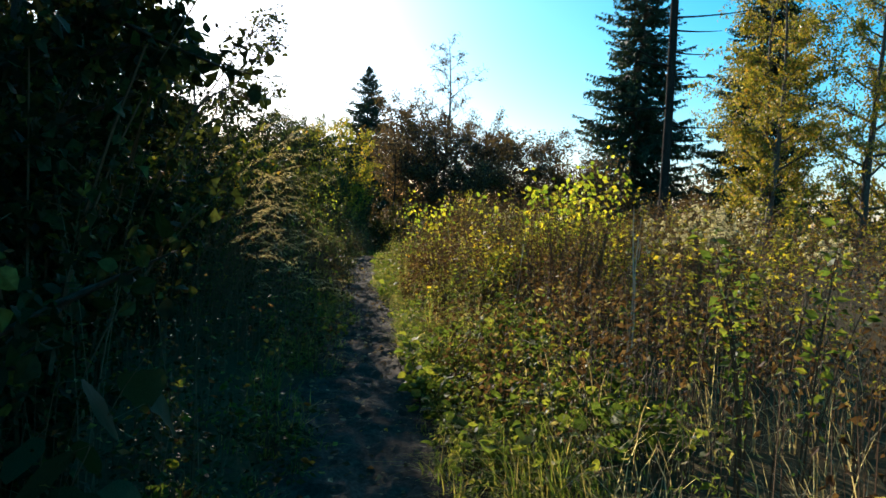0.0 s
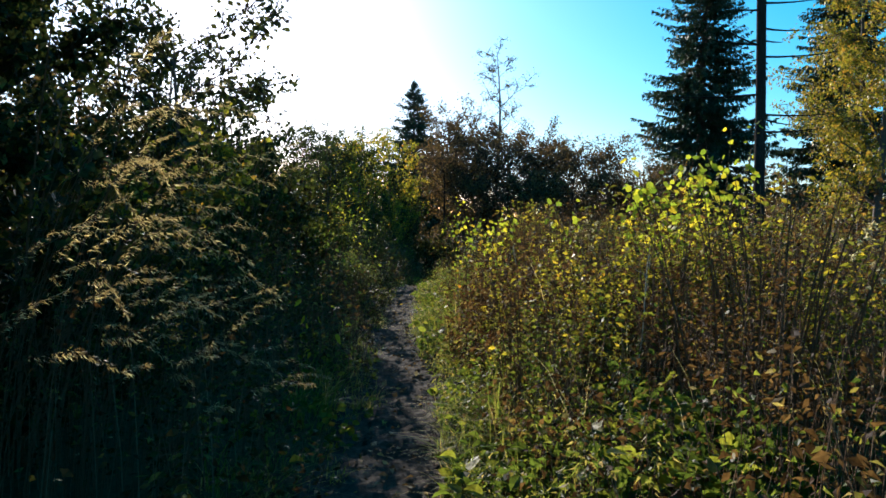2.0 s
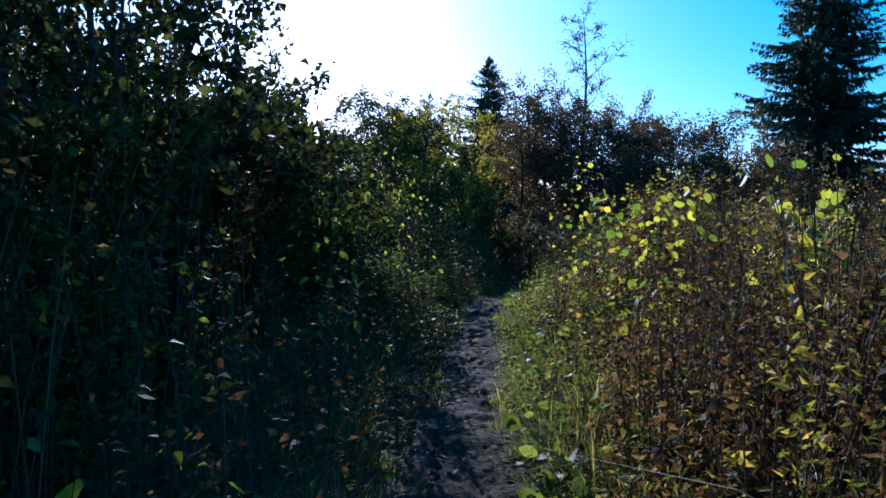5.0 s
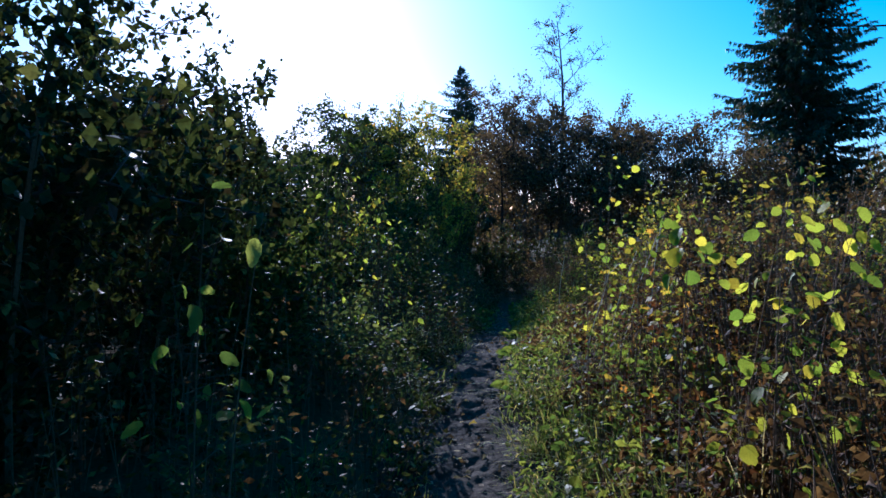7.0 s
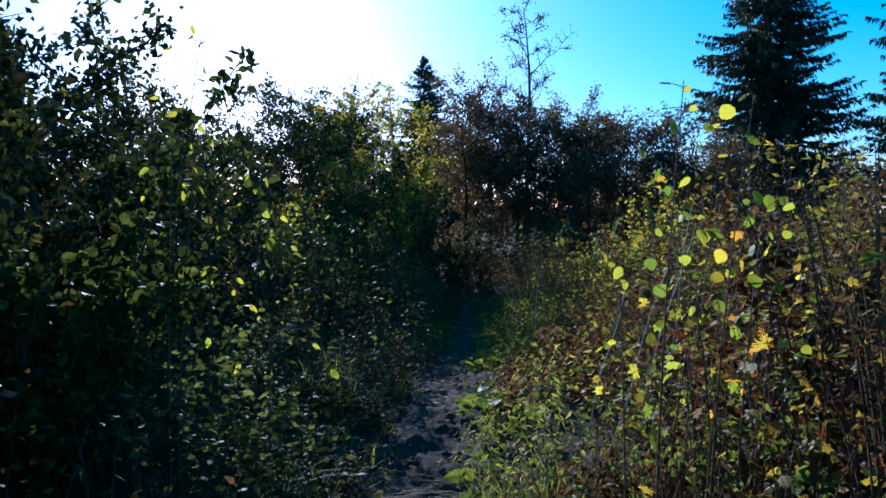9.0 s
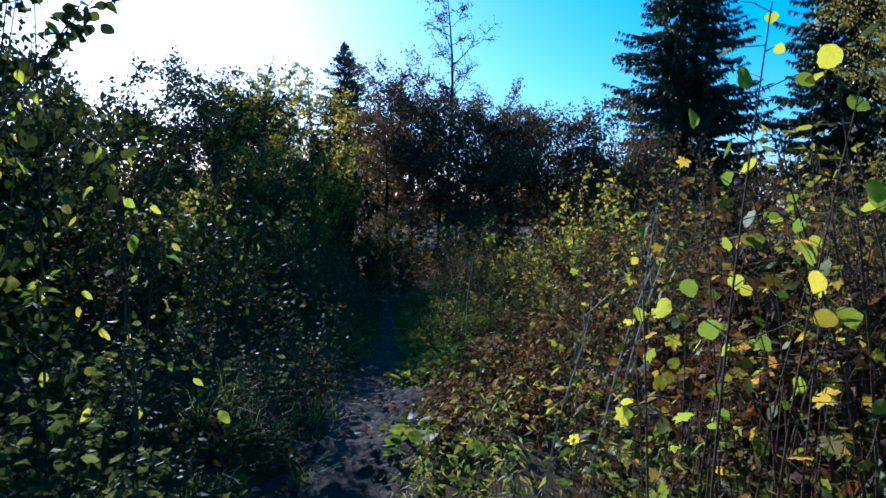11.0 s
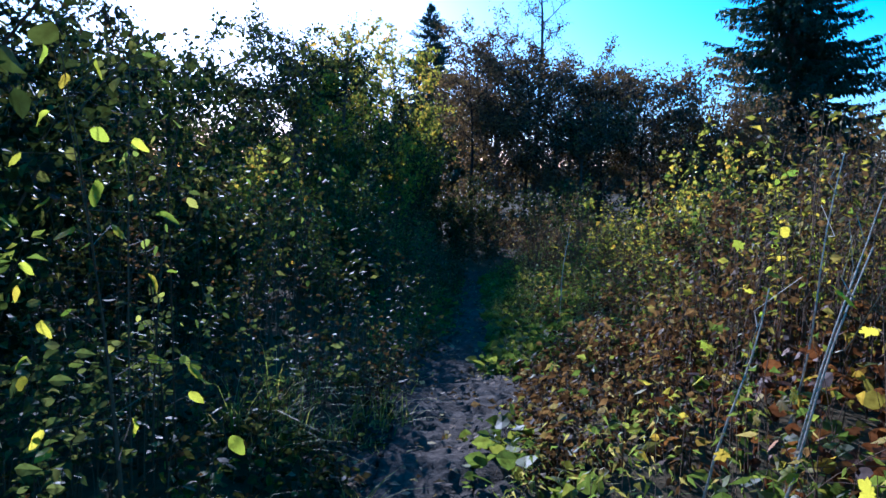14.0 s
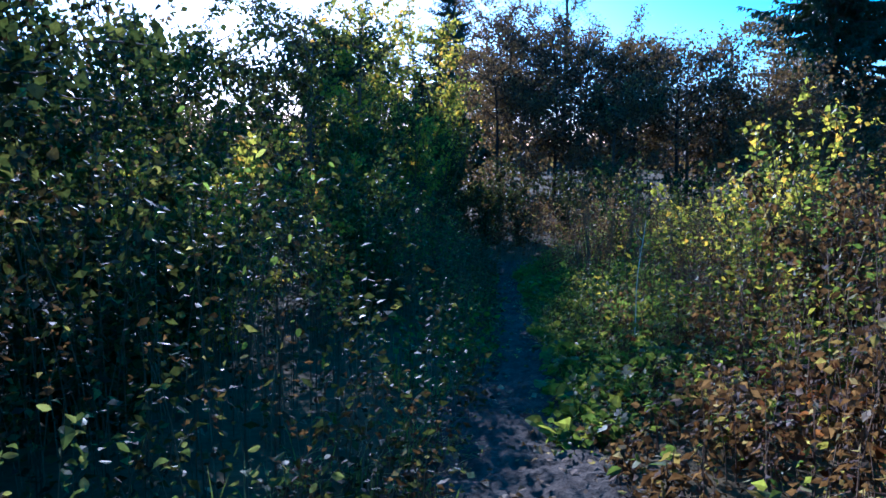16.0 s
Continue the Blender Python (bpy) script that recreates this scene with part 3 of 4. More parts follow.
# tall pine with a bare lower trunk and dead side branches
def pine(x, y):
    rng = np.random.default_rng(41)
    root = base_of("pine_tree", x, y, "tall pine with a bare trunk darkened as backlit and dead side branches", "tree")
    wood, green = Geo(), Geo()
    zs = np.linspace(0, 35, 14)
    body = np.stack([-0.012 * zs + 0.05 * np.sin(zs * 0.4), 0.03 * np.sin(zs * 0.3), zs], -1)
    tube(wood, body, 0.15 * (1 - zs / 44), 9)
    for k in range(44):
        z = rng.uniform(3.5, 18.0)
        a = rng.choice([0.0, 3.1]) * (rng.uniform() < 0.7) + rng.uniform(-0.8, 0.8)
        L = rng.uniform(0.8, 3.0)
        d = np.array([np.cos(a), np.sin(a), rng.uniform(-0.35, 0.1)])
        pts = np.array([-0.012 * z, 0, z]) + np.linspace(0, 1, 5)[:, None] * d * L + np.array([0, 0, 1]) * (0.10 * L * np.linspace(0, 1, 5) ** 2)[:, None]
        dead = Geo()
        tube(dead, pts, np.linspace(0.034, 0.008, 5), 4)
        part("dead_branch", dead, PINE_BARK, root)
    limbs = [(15.2, 3.3, 5.2, -0.10)] + [(rng.uniform(21, 35), rng.uniform(0, 6.3), rng.uniform(1.8, 4.2), rng.uniform(-0.1, 0.4)) for _ in range(26)]
    for z, a, L, up in limbs:
        d = np.array([np.cos(a), np.sin(a), up])
        u = np.linspace(0, 1, 5)
        pts = np.array([-0.012 * z, 0, z]) + u[:, None] * d * L - np.array([0, 0, 1]) * (0.22 * L * u**3)[:, None]
        tube(wood, pts, np.linspace(0.075, 0.018, 5), 4)
        m = 90
        t = rng.uniform(0.72, 1.03, m)
        p = np.stack([np.interp(t, u, pts[:, c]) for c in range(3)], -1) + rng.normal(size=(m, 3)) * 0.18
        leaves(green, rng, p, rng.normal(size=(m, 3)) + [0, 0, -0.9], rng.uniform(0.35, 0.8, m), LANCE, 0.18)
    part("trunk", wood, PINE_BARK, root, smooth=True)
    part("needles", green, PINE, root)


pine(9.25, 21.8)

YB = "yellow birches at the clearing's side"
for k, (x, y, h, sp, n) in enumerate([(15.9, 27.0, 13.0, 2.3, 21000), (19.6, 26.5, 15.0, 2.7, 17000), (23.2, 29.0, 15.0, 3.0, 15000), (17.8, 31.0, 14.0, 2.6, 16000)]):
    broadleaf("yellow_birch", x, y, h, sp, 51 + k, "birch with dense golden-green autumn leaves and slender dark trunk", GOLD, BARK, 34, 9, 0.12, n, 0.06, group=YB, top=0.6, twigs=1)

# trees and bushes along the shaded side
LT = "bushes along the shaded side of the path"
# crowns take the darkened leaf colour, so shade is partly painted
broadleaf("darkened_tree", -3.25, 7.0, 7.2, 1.6, 61, "leafy bird cherry with shade-darkened leaves leaning over the shaded side", SHADE_GREEN, BARK, 30, 9, 0.075, 26000, 0.14, group=LT, top=0.55)
broadleaf("darkened_tree", -2.3, 3.4, 6.0, 1.7, 62, "leafy bird cherry with shade-darkened leaves beside the path", SHADE_GREEN, BARK, 26, 8, 0.075, 16200, 0.08, group=LT, top=0.6, shape=OVAL)
broadleaf("darkened_tree", -3.6, 5.0, 8.0, 2.0, 63, "leafy bird cherry with shade-darkened leaves behind the bushes", SHADE_GREEN, BARK, 30, 9, 0.085, 24000, 0.10, group=LT, top=0.65)
broadleaf("darkened_tree", -3.7, 8.8, 7.6, 1.75, 72, "leafy bird cherry with shade-darkened leaves behind the bushes", SHADE_GREEN, BARK, 28, 9, 0.085, 20000, 0.15, group=LT, top=0.6)
shrub("hazel_bush", -1.75, 4.6, 2.6, 1.0, 64, "dense hazel bush with green leaves darkened for shade", SHADE_GREEN, 18, 2600, 0.075, group=LT)
shrub("hazel_bush", -1.75, 6.3, 2.1, 1.0, 65, "dense hazel bush with shade-darkened green leaves", SHADE_GREEN, 18, 2600, 0.07, group=LT)
rngL = np.random.default_rng(70)
for k, y in enumerate(np.arange(7.6, 36.0, 0.95)):
    near = np.clip((y - 13) / 4, 0, 1)
    x = -1.75 + 0.35 * near - 0.6 * float(np.interp(y, [14.6, 15.2, 18, 18.8, 20.5, 21.5, 25, 26.5], [0, 1, 1, 0, 0, 1, 1, 0])) - 0.22 * math.sin(k * 1.9) + 0.8 * (trail_x(y) - 0.06)
    h = float(np.interp(y, [8.6, 11, 15.5, 20.5, 23, 26, 28, 36], [2.0, 2.5, 1.6, 1.9, 2.8, 3.6, 4.5, 4.3])) + rngL.uniform(-0.3, 0.3)
    # leaf colour follows the light: yellow for lit bushes, darkened for shaded ones
    mat = (GREEN, YELLOW)[k % 2] if y < 9.7 else (SHADE_GREEN, SHADE_WEED, GREEN, SHADE_GREEN)[k % 4] if y < 18 else (GREEN, SHADE_WEED, SHADE_GREEN, YELLOW)[k % 4]
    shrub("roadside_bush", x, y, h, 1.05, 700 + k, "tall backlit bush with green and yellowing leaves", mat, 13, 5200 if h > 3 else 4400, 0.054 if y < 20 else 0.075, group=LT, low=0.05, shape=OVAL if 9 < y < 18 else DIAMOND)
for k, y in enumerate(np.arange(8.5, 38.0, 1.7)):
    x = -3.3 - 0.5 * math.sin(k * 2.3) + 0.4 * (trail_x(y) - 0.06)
    broadleaf("bird_cherry", x - (0.9 if 15 < y < 25 else 0.7 if y < 11 else 0), y, float(np.interp(y, [8, 14, 16, 22.5, 24, 27, 38], [3.5, 3.5, 2.7, 2.8, 3.8, 5.0, 5.6])) + rngL.uniform(-0.35, 0.45), 1.6, 800 + k, "leafy bird cherry behind the roadside bushes", (SHADE_GREEN if y < 20 else GREEN) if k % 2 else SHADE_WEED, BARK, 18, 7, 0.085, 6400, 0.03, group=LT, top=0.7)
# two trees added close to the start, mostly out of view, to deepen shade
broadleaf("darkened_tree", -1.75, 1.9, 4.6, 1.15, 68, "leafy bird cherry with shade-darkened leaves, added to shade the path edge", SHADE_GREEN, BARK, 26, 8, 0.07, 8000, 0.04, group=LT, top=0.7, shape=OVAL)
broadleaf("darkened_tree", -2.3, 0.2, 6.0, 1.5, 69, "leafy bird cherry with shade-darkened leaves, added to shade the path edge", SHADE_GREEN, BARK, 26, 8, 0.08, 7000, 0.05, group=LT, top=0.7, shape=OVAL)
shrub("hazel_bush", -1.35, 3.0, 2.3, 0.9, 71, "dense hazel bush with green leaves darkened for shade", SHADE_GREEN, 16, 3600, 0.07, group=LT, low=0.03)
broadleaf("yellow_maple", -1.05, 29.0, 5.3, 1.35, 66, "young maple with yellow and orange leaves", YELLOW, BARK, 24, 7, 0.10, 4600, 0.12, top=0.45)
broadleaf("yellow_maple", -1.9, 26.5, 4.8, 1.3, 67, "young maple with yellow-green leaves", YELLOW, BARK, 22, 7, 0.10, 3400, 0.12, top=0.45)
for k, x in enumerate(np.arange(-9, 26, 1.25)):
    y = 35.5 + 2.5 * math.sin(k * 1.7) + 0.12 * abs(x)
    shrub("thicket_bush", x, y, (3.0 + 0.9 * math.sin(k * 2.6)) * (0.62 if -2 < x < 8 else 1.0), 1.7, 760 + k, "dark brown bush at the clearing's far edge", (RUST, SHADE_WEED, RUST)[k % 3], 10, 2400, 0.12, group=FARS, low=0.03, shape=DIAMOND)

# bushes added to cover pale ground; their dark colour stands in for shade
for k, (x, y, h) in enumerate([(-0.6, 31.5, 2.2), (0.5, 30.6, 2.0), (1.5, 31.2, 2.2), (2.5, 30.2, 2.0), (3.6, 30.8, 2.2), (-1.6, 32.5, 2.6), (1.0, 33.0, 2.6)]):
    shrub("thicket_bush", x, y, h, 0.95, 790 + k, "low bush in shade-darkened leaves, added to close the path's end", SHADE_WEED, 10, 2600, 0.08, group=FARS, low=0.02, shape=DIAMOND)

# bushes on the sunny side
RB = "bushes on the sunny side of the path"
for k, (x, y, h, s, mat) in enumerate([(2.35, 19.0, 2.1, 1.0, YELLOW), (2.1, 17.4, 1.4, 0.7, WEED_BROWN), (3.3, 20.5, 2.2, 1.1, GREEN), (2.2, 22.5, 1.8, 0.9, GREEN), (4.3, 17.0, 2.0, 1.0, WEED),
                                       (2.4, 26.0, 2.0, 1.0, RUST), (5.8, 21.5, 2.4, 1.2, RUST), (7.2, 16.0, 2.0, 1.1, WEED), (9.5, 19.5, 2.4, 1.3, WEED), (1.6, 13.6, 1.35, 0.6, WEED_BROWN)]):
    shrub("sunny_bush", x, y, h, s, 900 + k, "sunlit bush with yellow-green and brown leaves", mat, 14, 1900, 0.055, group=RB)

# saplings with large single leaves
for x, y, h, n, seed in [(2.3, 9.6, 1.85, 190, 101), (2.75, 9.9, 1.85, 170, 102), (3.9, 11.4, 2.4, 120, 103), (3.3, 10.8, 2.0, 100, 118), (1.9, 11.2, 1.6, 70, 119)]:
    sapling("hazel_sapling", x, y, h, seed, "young hazel with large bright yellow leaves", BIG_YELLOW, 0.072, n, stemsn=6, low=0.35)
for x, y, h, lf, n, st, low, seed in [(0.58, 11.0, 1.27, 0.056, 9, 1, 0.8, 104), (0.98, 11.35, 1.45, 0.046, 30, 2, 0.65, 105), (0.54, 12.25, 1.56, 0.031, 34, 2, 0.62, 106), (0.76, 12.5, 1.48, 0.033, 44, 3, 0.55, 107), (1.9, 15.6, 1.2, 0.045, 44, 4, 0.3, 110), (1.25, 13.0, 1.35, 0.038, 36, 3, 0.5, 114)]:
    sapling("aspen_sapling", x, y, h, seed, "aspen shoot with round green and yellow leaves", BIG_YELLOW, lf, n, stemsn=st, low=low)
for x, y, h, n, st, seed in [(0.62, 12.65, 1.02, 12, 1, 108), (0.95, 13.1, 1.0, 18, 2, 109), (0.9, 14.2, 0.9, 14, 2, 115)]:
    sapling("maple_seedling", x, y, h, seed, "maple seedling with lobed yellow leaves", BIG_YELLOW, 0.050, n, shape=LOBED, stemsn=st, low=0.3)
for x, y, h, n, st, seed in [(0.82, 12.55, 1.35, 26, 2, 130), (1.15, 12.8, 1.1, 32, 3, 131), (0.98, 12.25, 0.85, 26, 3, 132), (1.4, 13.2, 0.9, 30, 3, 133), (1.7, 12.6, 1.2, 36, 4, 134), (0.95, 13.5, 0.6, 18, 3, 135), (1.9, 13.8, 0.9, 30, 4, 136)]:
    sapling("maple_seedling", x, y, h, seed, "maple seedling with lobed orange and yellow leaves", BIG_ORANGE, 0.043, n, shape=LOBED, stemsn=st, low=0.2)
sapling("hazel_sapling", 0.95, 11.0, 1.3, 137, "young hazel with large bright yellow leaves", BIG_YELLOW, 0.055, 80, stemsn=5, low=0.35)
# leaf colour carries the shade here
sapling("lime_sapling", -0.82, 1.9, 1.0, 121, "lime shoot with very large green leaves darkened for shade", BIG_SHADE, 0.14, 14, stemsn=2, low=0.4, shape=OVATE)
for x, y, h, lf, n, st, mat, seed in [(-0.66, 13.5, 1.35, 0.046, 26, 2, BIG_YELLOW, 111), (-1.0, 13.2, 1.9, 0.034, 60, 5, BIG_YELLOW, 112), (-0.8, 14.0, 1.4, 0.030, 46, 4, BIG_GREEN, 116), (-0.95, 15.8, 1.4, 0.034, 40, 4, BIG_GREEN, 113), (-0.75, 10.2, 1.3, 0.05, 40, 3, BIG_GREEN, 117), (-0.55, 8.1, 0.7, 0.06, 14, 2, BIG_YELLOW, 120)]:
    sapling("dogwood_sapling", x, y, h, seed, "dogwood shoots with pale drooping backlit leaves", mat, lf, n, stemsn=st, low=0.3, shape=OVATE, width=0.62)

# seed-fluff plants and bleached stalks
def fluff_plant(x, y, height, seed):
    rng = np.random.default_rng(seed)
    root = base_of("thistle", x, y, "withered thistle with pale fluffy seed heads", "weed", "fluffy seed heads")
    n = 5
    b = rng.normal(size=(n, 3)) * [0.08, 0.08, 0]
    h = height * rng.uniform(0.8, 1.05, n)
    ln = rng.normal(size=(n, 3)) * [0.12, 0.12, 0]
    for k in range(n):
        wood = Geo()
        stems(wood, b[k:k + 1], h[k:k + 1], ln[k:k + 1], np.full(1, 0.006), 6, 4)
        for u in rng.uniform(0.8, 1.0, 9):
            o = along_stem(b[k:k + 1], h[k:k + 1], ln[k:k + 1], np.array([u]))[0]
            c = o + rng.normal(size=3) * [0.08, 0.08, 0.03]
            tube(wood, [o, (o + c) / 2, c], [0.003, 0.002, 0.002], 3)
            m, tuft = 34, Geo()
            d = rng.normal(size=(m, 3)) + [0, 0, 0.3]
            leaves(tuft, rng, np.repeat(c[None], m, 0), d, rng.uniform(0.018, 0.036, m), LANCE, 0.3)
            part("seed_head", tuft, FLUFF, root)
        part("stalk", wood, STEM, root)


for k, (x, y, h) in enumerate([(3.0, 6.6, 1.45), (3.4, 7.0, 1.45), (3.3, 6.2, 1.4), (4.2, 8.0, 1.5), (2.2, 11.8, 1.35), (5.0, 9.4, 1.5), (4.6, 6.6, 1.45)]):
    fluff_plant(x, y, h, 300 + k)


def stalk(x, y, height, lean, seed):
    rng = np.random.default_rng(seed)
    g = Geo()
    u = np.linspace(0, 1, 9)
    tube(g, np.stack([lean[0] * u + 0.012 * np.sin(u * 7 + seed), lean[1] * u + 0.01 * np.cos(u * 6), height * u], -1), np.linspace(0.0052, 0.002, 9) * (1.5 if y < 6 else 1.0), 5)
    for s in (0.72, 0.86):
        o = np.array([lean[0] * s, lean[1] * s, height * s])
        tube(g, [o, o + rng.normal(size=3) * 0.03 + [0, 0, 0.08], o + rng.normal(size=3) * 0.06 + [0, 0, 0.16]], [0.002, 0.0015, 0.001], 3)
    ob = part("dry_stalk", g, PALE_STEM)
    ob.location = (x, y, float(land(x, y)) - 0.04)
    tagged(ob, "single bleached dry weed stalk standing among weeds", "stalk", "dry stalks")


for k, (x, y, h, l) in enumerate([(1.75, 4.5, 1.35, (0.02, 0.1)), (1.8, 4.62, 1.15, (0.02, 0.0)), (0.75, 13.5, 0.9, (0.32, 0.1)), (0.95, 13.8, 1.0, (0.35, 0.15)), (0.72, 13.75, 0.75, (0.2, 0.05)),
                                  (1.15, 9.3, 1.0, (-0.1, 0.1)), (0.9, 10.6, 0.8, (0.25, 0.0)), (1.5, 7.2, 1.1, (0.15, 0.1)), (1.3, 14.4, 1.1, (0.2, 0.1)), (1.0, 17.6, 0.9, (0.1, 0.1))]):
    stalk(x, y, h, l, 400 + k)


def reed_grass(x, y, height, seed, toward):
    """Tuft of tall grass whose feathery beige panicles arch over to one side and hang at the tip."""
    rng = np.random.default_rng(seed)
    root = base_of("reed_grass", x, y, "tuft of tall grass with arching feathery beige plumes", "grass", "plumed grass")
    u = np.linspace(0, 1, 10)
    for c in range(13):
        wood, plume = Geo(), Geo()
        b = rng.normal(size=3) * [0.14, 0.20, 0]
        h = height * rng.uniform(0.55, 1.0)
        ln = np.array([toward * rng.uniform(0.45, 1.15), rng.normal() * 0.16 - 0.08, 0])
        sag = rng.uniform(0.16, 0.42)
        pts = b + u[:, None] * [0, 0, h] + (u**2.2)[:, None] * ln - (u**5)[:, None] * [0, 0, sag * h]
        tube(wood, pts, np.linspace(0.0024, 0.0008, 10), 3)
        m = 120
        w = 0.78 + 0.22 * rng.uniform(0, 1, m)
        at = np.stack([np.interp(w, u, pts[:, q]) for q in range(3)], -1)
        tip = unit(pts[-1] - pts[-3])
        way = tip + rng.normal(size=(m, 3)) * 0.35 + [0, 0, -0.45]
        at = at + unit(way) * rng.uniform(0, 0.025, (m, 1)) * (1.05 - w)[:, None] * 5
        leaves(plume, rng, at, way, rng.uniform(0.008, 0.024, m), LANCE, 0.15)
        st = part("stalk", wood, STEM, root)
        part("plume", plume, STRAW, st)


for k, (x, y, h, t) in enumerate([(-1.2, 5.1, 2.2, 0.75), (-1.2, 5.4, 2.35, 0.8), (-1.1, 5.7, 1.8, 0.7), (-1.1, 5.5, 2.3, 0.7), (-1.25, 6.0, 2.2, 0.75), (-0.95, 5.8, 1.2, 0.5)]):
    reed_grass(x, y, h, 500 + k, t)


# ---- undergrowth, too much to count ----
def field(x, y, seed):
    """Slow patchiness over the ground, 0 to 1."""
    r = np.random.default_rng(seed)
    out = 0.0
    for k in range(5):
        w = r.normal(size=2) * (1.0 + 0.7 * k)
        out = out + np.sin(w[0] * x + w[1] * y + r.uniform(0, 6.3)) / (1 + 0.5 * k)
    return 0.5 + 0.5 * np.tanh(out * 0.8)


def weeds(name, label, side, y0, y1, inner, outer, density, tall, leaf_mat, seed, leaf, per, shape=SIMPLE, width=0.6, low=0.2, patch=0.5, reach=0.08, stem=0.0035, skew=1.25, ramp=1.1, start=0.25, droop=0.0):
    """One kind of weed in patches, rising away from the trail: leaves in one mesh, stems in another."""
    rng = np.random.default_rng(seed)
    n = int((y1 - y0) * (outer - inner) * density)
    y = rng.uniform(y0, y1, n)
    d = inner + (outer - inner) * rng.uniform(0, 1, n) ** skew
    x = trail_x(y) + side * (d - 0.40 + worn(y))
    thickness = field(x, y, seed)
    keep = rng.uniform(0, 1, n) < np.clip((thickness - patch) * 3 + 0.5, 0.03, 1)
    x, y, d, thickness = x[keep], y[keep], d[keep], thickness[keep]
    n = len(x)
    h = tall * (0.28 + 0.30 * thickness + 0.62 * field(x * 1.3, y * 1.3, seed + 500) + rng.uniform(-0.2, 0.22, n)) * (start + (1 - start) * np.clip((d - inner) / ramp, 0, 1) ** 0.8)
    if side > 0:
        h = h * (1 - 0.5 * np.interp(y, [13.4, 14.6, 17.2, 18.6], [0, 1, 1, 0]) * np.clip((2.0 - d) / 0.8, 0, 1))
    else:
        h = h * (1 - 0.68 * np.interp(y, [12.2, 13.1, 14.7, 15.5], [0, 1, 1, 0]) * np.clip((1.9 - d) / 0.7, 0, 1))
    b = np.stack([x, y, land(x, y) - 0.04], -1)
    ln = np.stack([-side * rng.uniform(-0.15, 0.22, n), rng.uniform(-0.18, 0.14, n), 0 * x], -1) * h[:, None]
    wood, green = Geo(), Geo()
    stems(wood, b, h, ln, rng.uniform(0.5, 1.1, n) * stem, 3 if inner < 2 else 2, 3)
    k = np.repeat(np.arange(n), per)
    u = low + (1 - low) * rng.uniform(0, 1, len(k)) ** 0.75
    at = along_stem(b[k], h[k], ln[k], u)
    a = rng.uniform(0, 2 * np.pi, len(k))
    out = np.stack([np.cos(a), np.sin(a), rng.uniform(-0.9, 0.5, len(k)) - droop], -1)
    at = at + out * rng.uniform(0.0, reach, (len(k), 1))
    leaves(green, rng, at, out, leaf * rng.uniform(0.4, 1.3, len(k)), shape, width)
    ob = tagged(part(name, green, leaf_mat), label, "weeds", kind="stuff")
    part("stems", wood, STEM, ob)
    return ob


GL, BL, NL, LL = "waist-high goldenrod with yellowing leaves", "withered brown weeds on dark dry stems", "low green nettles and ground elder", "broad-leaved plants on the path verge"
for y0, y1, q in ((-3.0, 8.0, 0), (8.0, 16.0, 10), (16.0, 26.0, 20)):
    thin = 1.0 if y0 < 16 else 0.75
    weeds("goldenrod", GL, 1, y0, y1, 0.50, 4.6, (19, 7, 16)[q // 10], 1.12, WEED_GOLD, 31 + q, 0.050, 18, SIMPLE, 0.5, 0.5, 0.62, stem=0.005)
    weeds("withered_weeds", BL, 1, y0, y1, 0.55, 4.6, (48, 70, 50)[q // 10], (0.98, 1.1, 1.0)[q // 10], WEED_BROWN, 32 + q, 0.042, (14, 24, 20)[q // 10], SIMPLE, 0.6, (0.4, 0.2, 0.2)[q // 10], 0.36, droop=0.4, stem=0.005)
    weeds("nettles", NL, 1, y0, y1, 0.42, 3.0, (46, 16, 30)[q // 10], 0.88, WEED_GREEN, 33 + q, 0.042, 16, SIMPLE, 0.6, 0.25, 0.45, skew=1.8)
    weeds("verge_weeds", "mounds of fine-leaved green weeds hanging over the path edge", 1, y0, y1, 0.36, 1.25, (46, 66, 40)[q // 10], 0.66, GRASS, 38 + q, 0.034, 26, LANCE, 0.26, 0.1, 0.35, 0.05, stem=0.002, skew=1.3, ramp=0.55, start=0.4, droop=0.5)
    weeds("verge_plants", LL, 1, y0, y1, 0.38, 1.8, (130, 80, 80)[q // 10], 0.38, WEED_GREEN, 34 + q, 0.078, 7, OVAL, 0.75, 0.6, 0.5, 0.10, skew=1.4, start=0.5)
    # darker copy of the nettle colour, with the side's shade in it
    weeds("shaded_nettles", "dense nettles with leaves darkened for the shaded side", -1, y0, y1, 0.36, 2.6, 52 * thin, 1.15, SHADE_WEED, 35 + q, 0.045, 22, DIAMOND, 0.55, 0.12, 0.35, ramp=0.8)
    weeds("shaded_weeds", "withered brown weeds along the shaded side", -1, y0, y1, 0.4, 2.6, 30 * thin, 1.45, WEED_BROWN, 36 + q, 0.034, 18, DIAMOND, 0.5, 0.2, 0.5, ramp=0.8)
    weeds("shaded_verge_plants", LL, -1, y0, y1, 0.36, 1.1, 50 * thin, 0.36, WEED_GREEN, 37 + q, 0.055, 6, OVAL, 0.75, 0.6, 0.5, 0.10, skew=1.4, start=0.5)
weeds("bramble_leaves", "low red-brown and yellow leaves under the withered weeds", 1, 9.0, 18.0, 0.95, 3.6, 60, 0.62, RUSSET, 65, 0.062, 12, OVAL, 0.8, 0.15, 0.3, 0.14, start=0.5)
weeds("meadow_goldenrod", "tall goldenrod filling the clearing", 1, -3.0, 36.0, 4.4, 17.0, 6, 1.55, WEED_GOLD, 61, 0.085, 14, DIAMOND, 0.5, 0.3, 0.55)
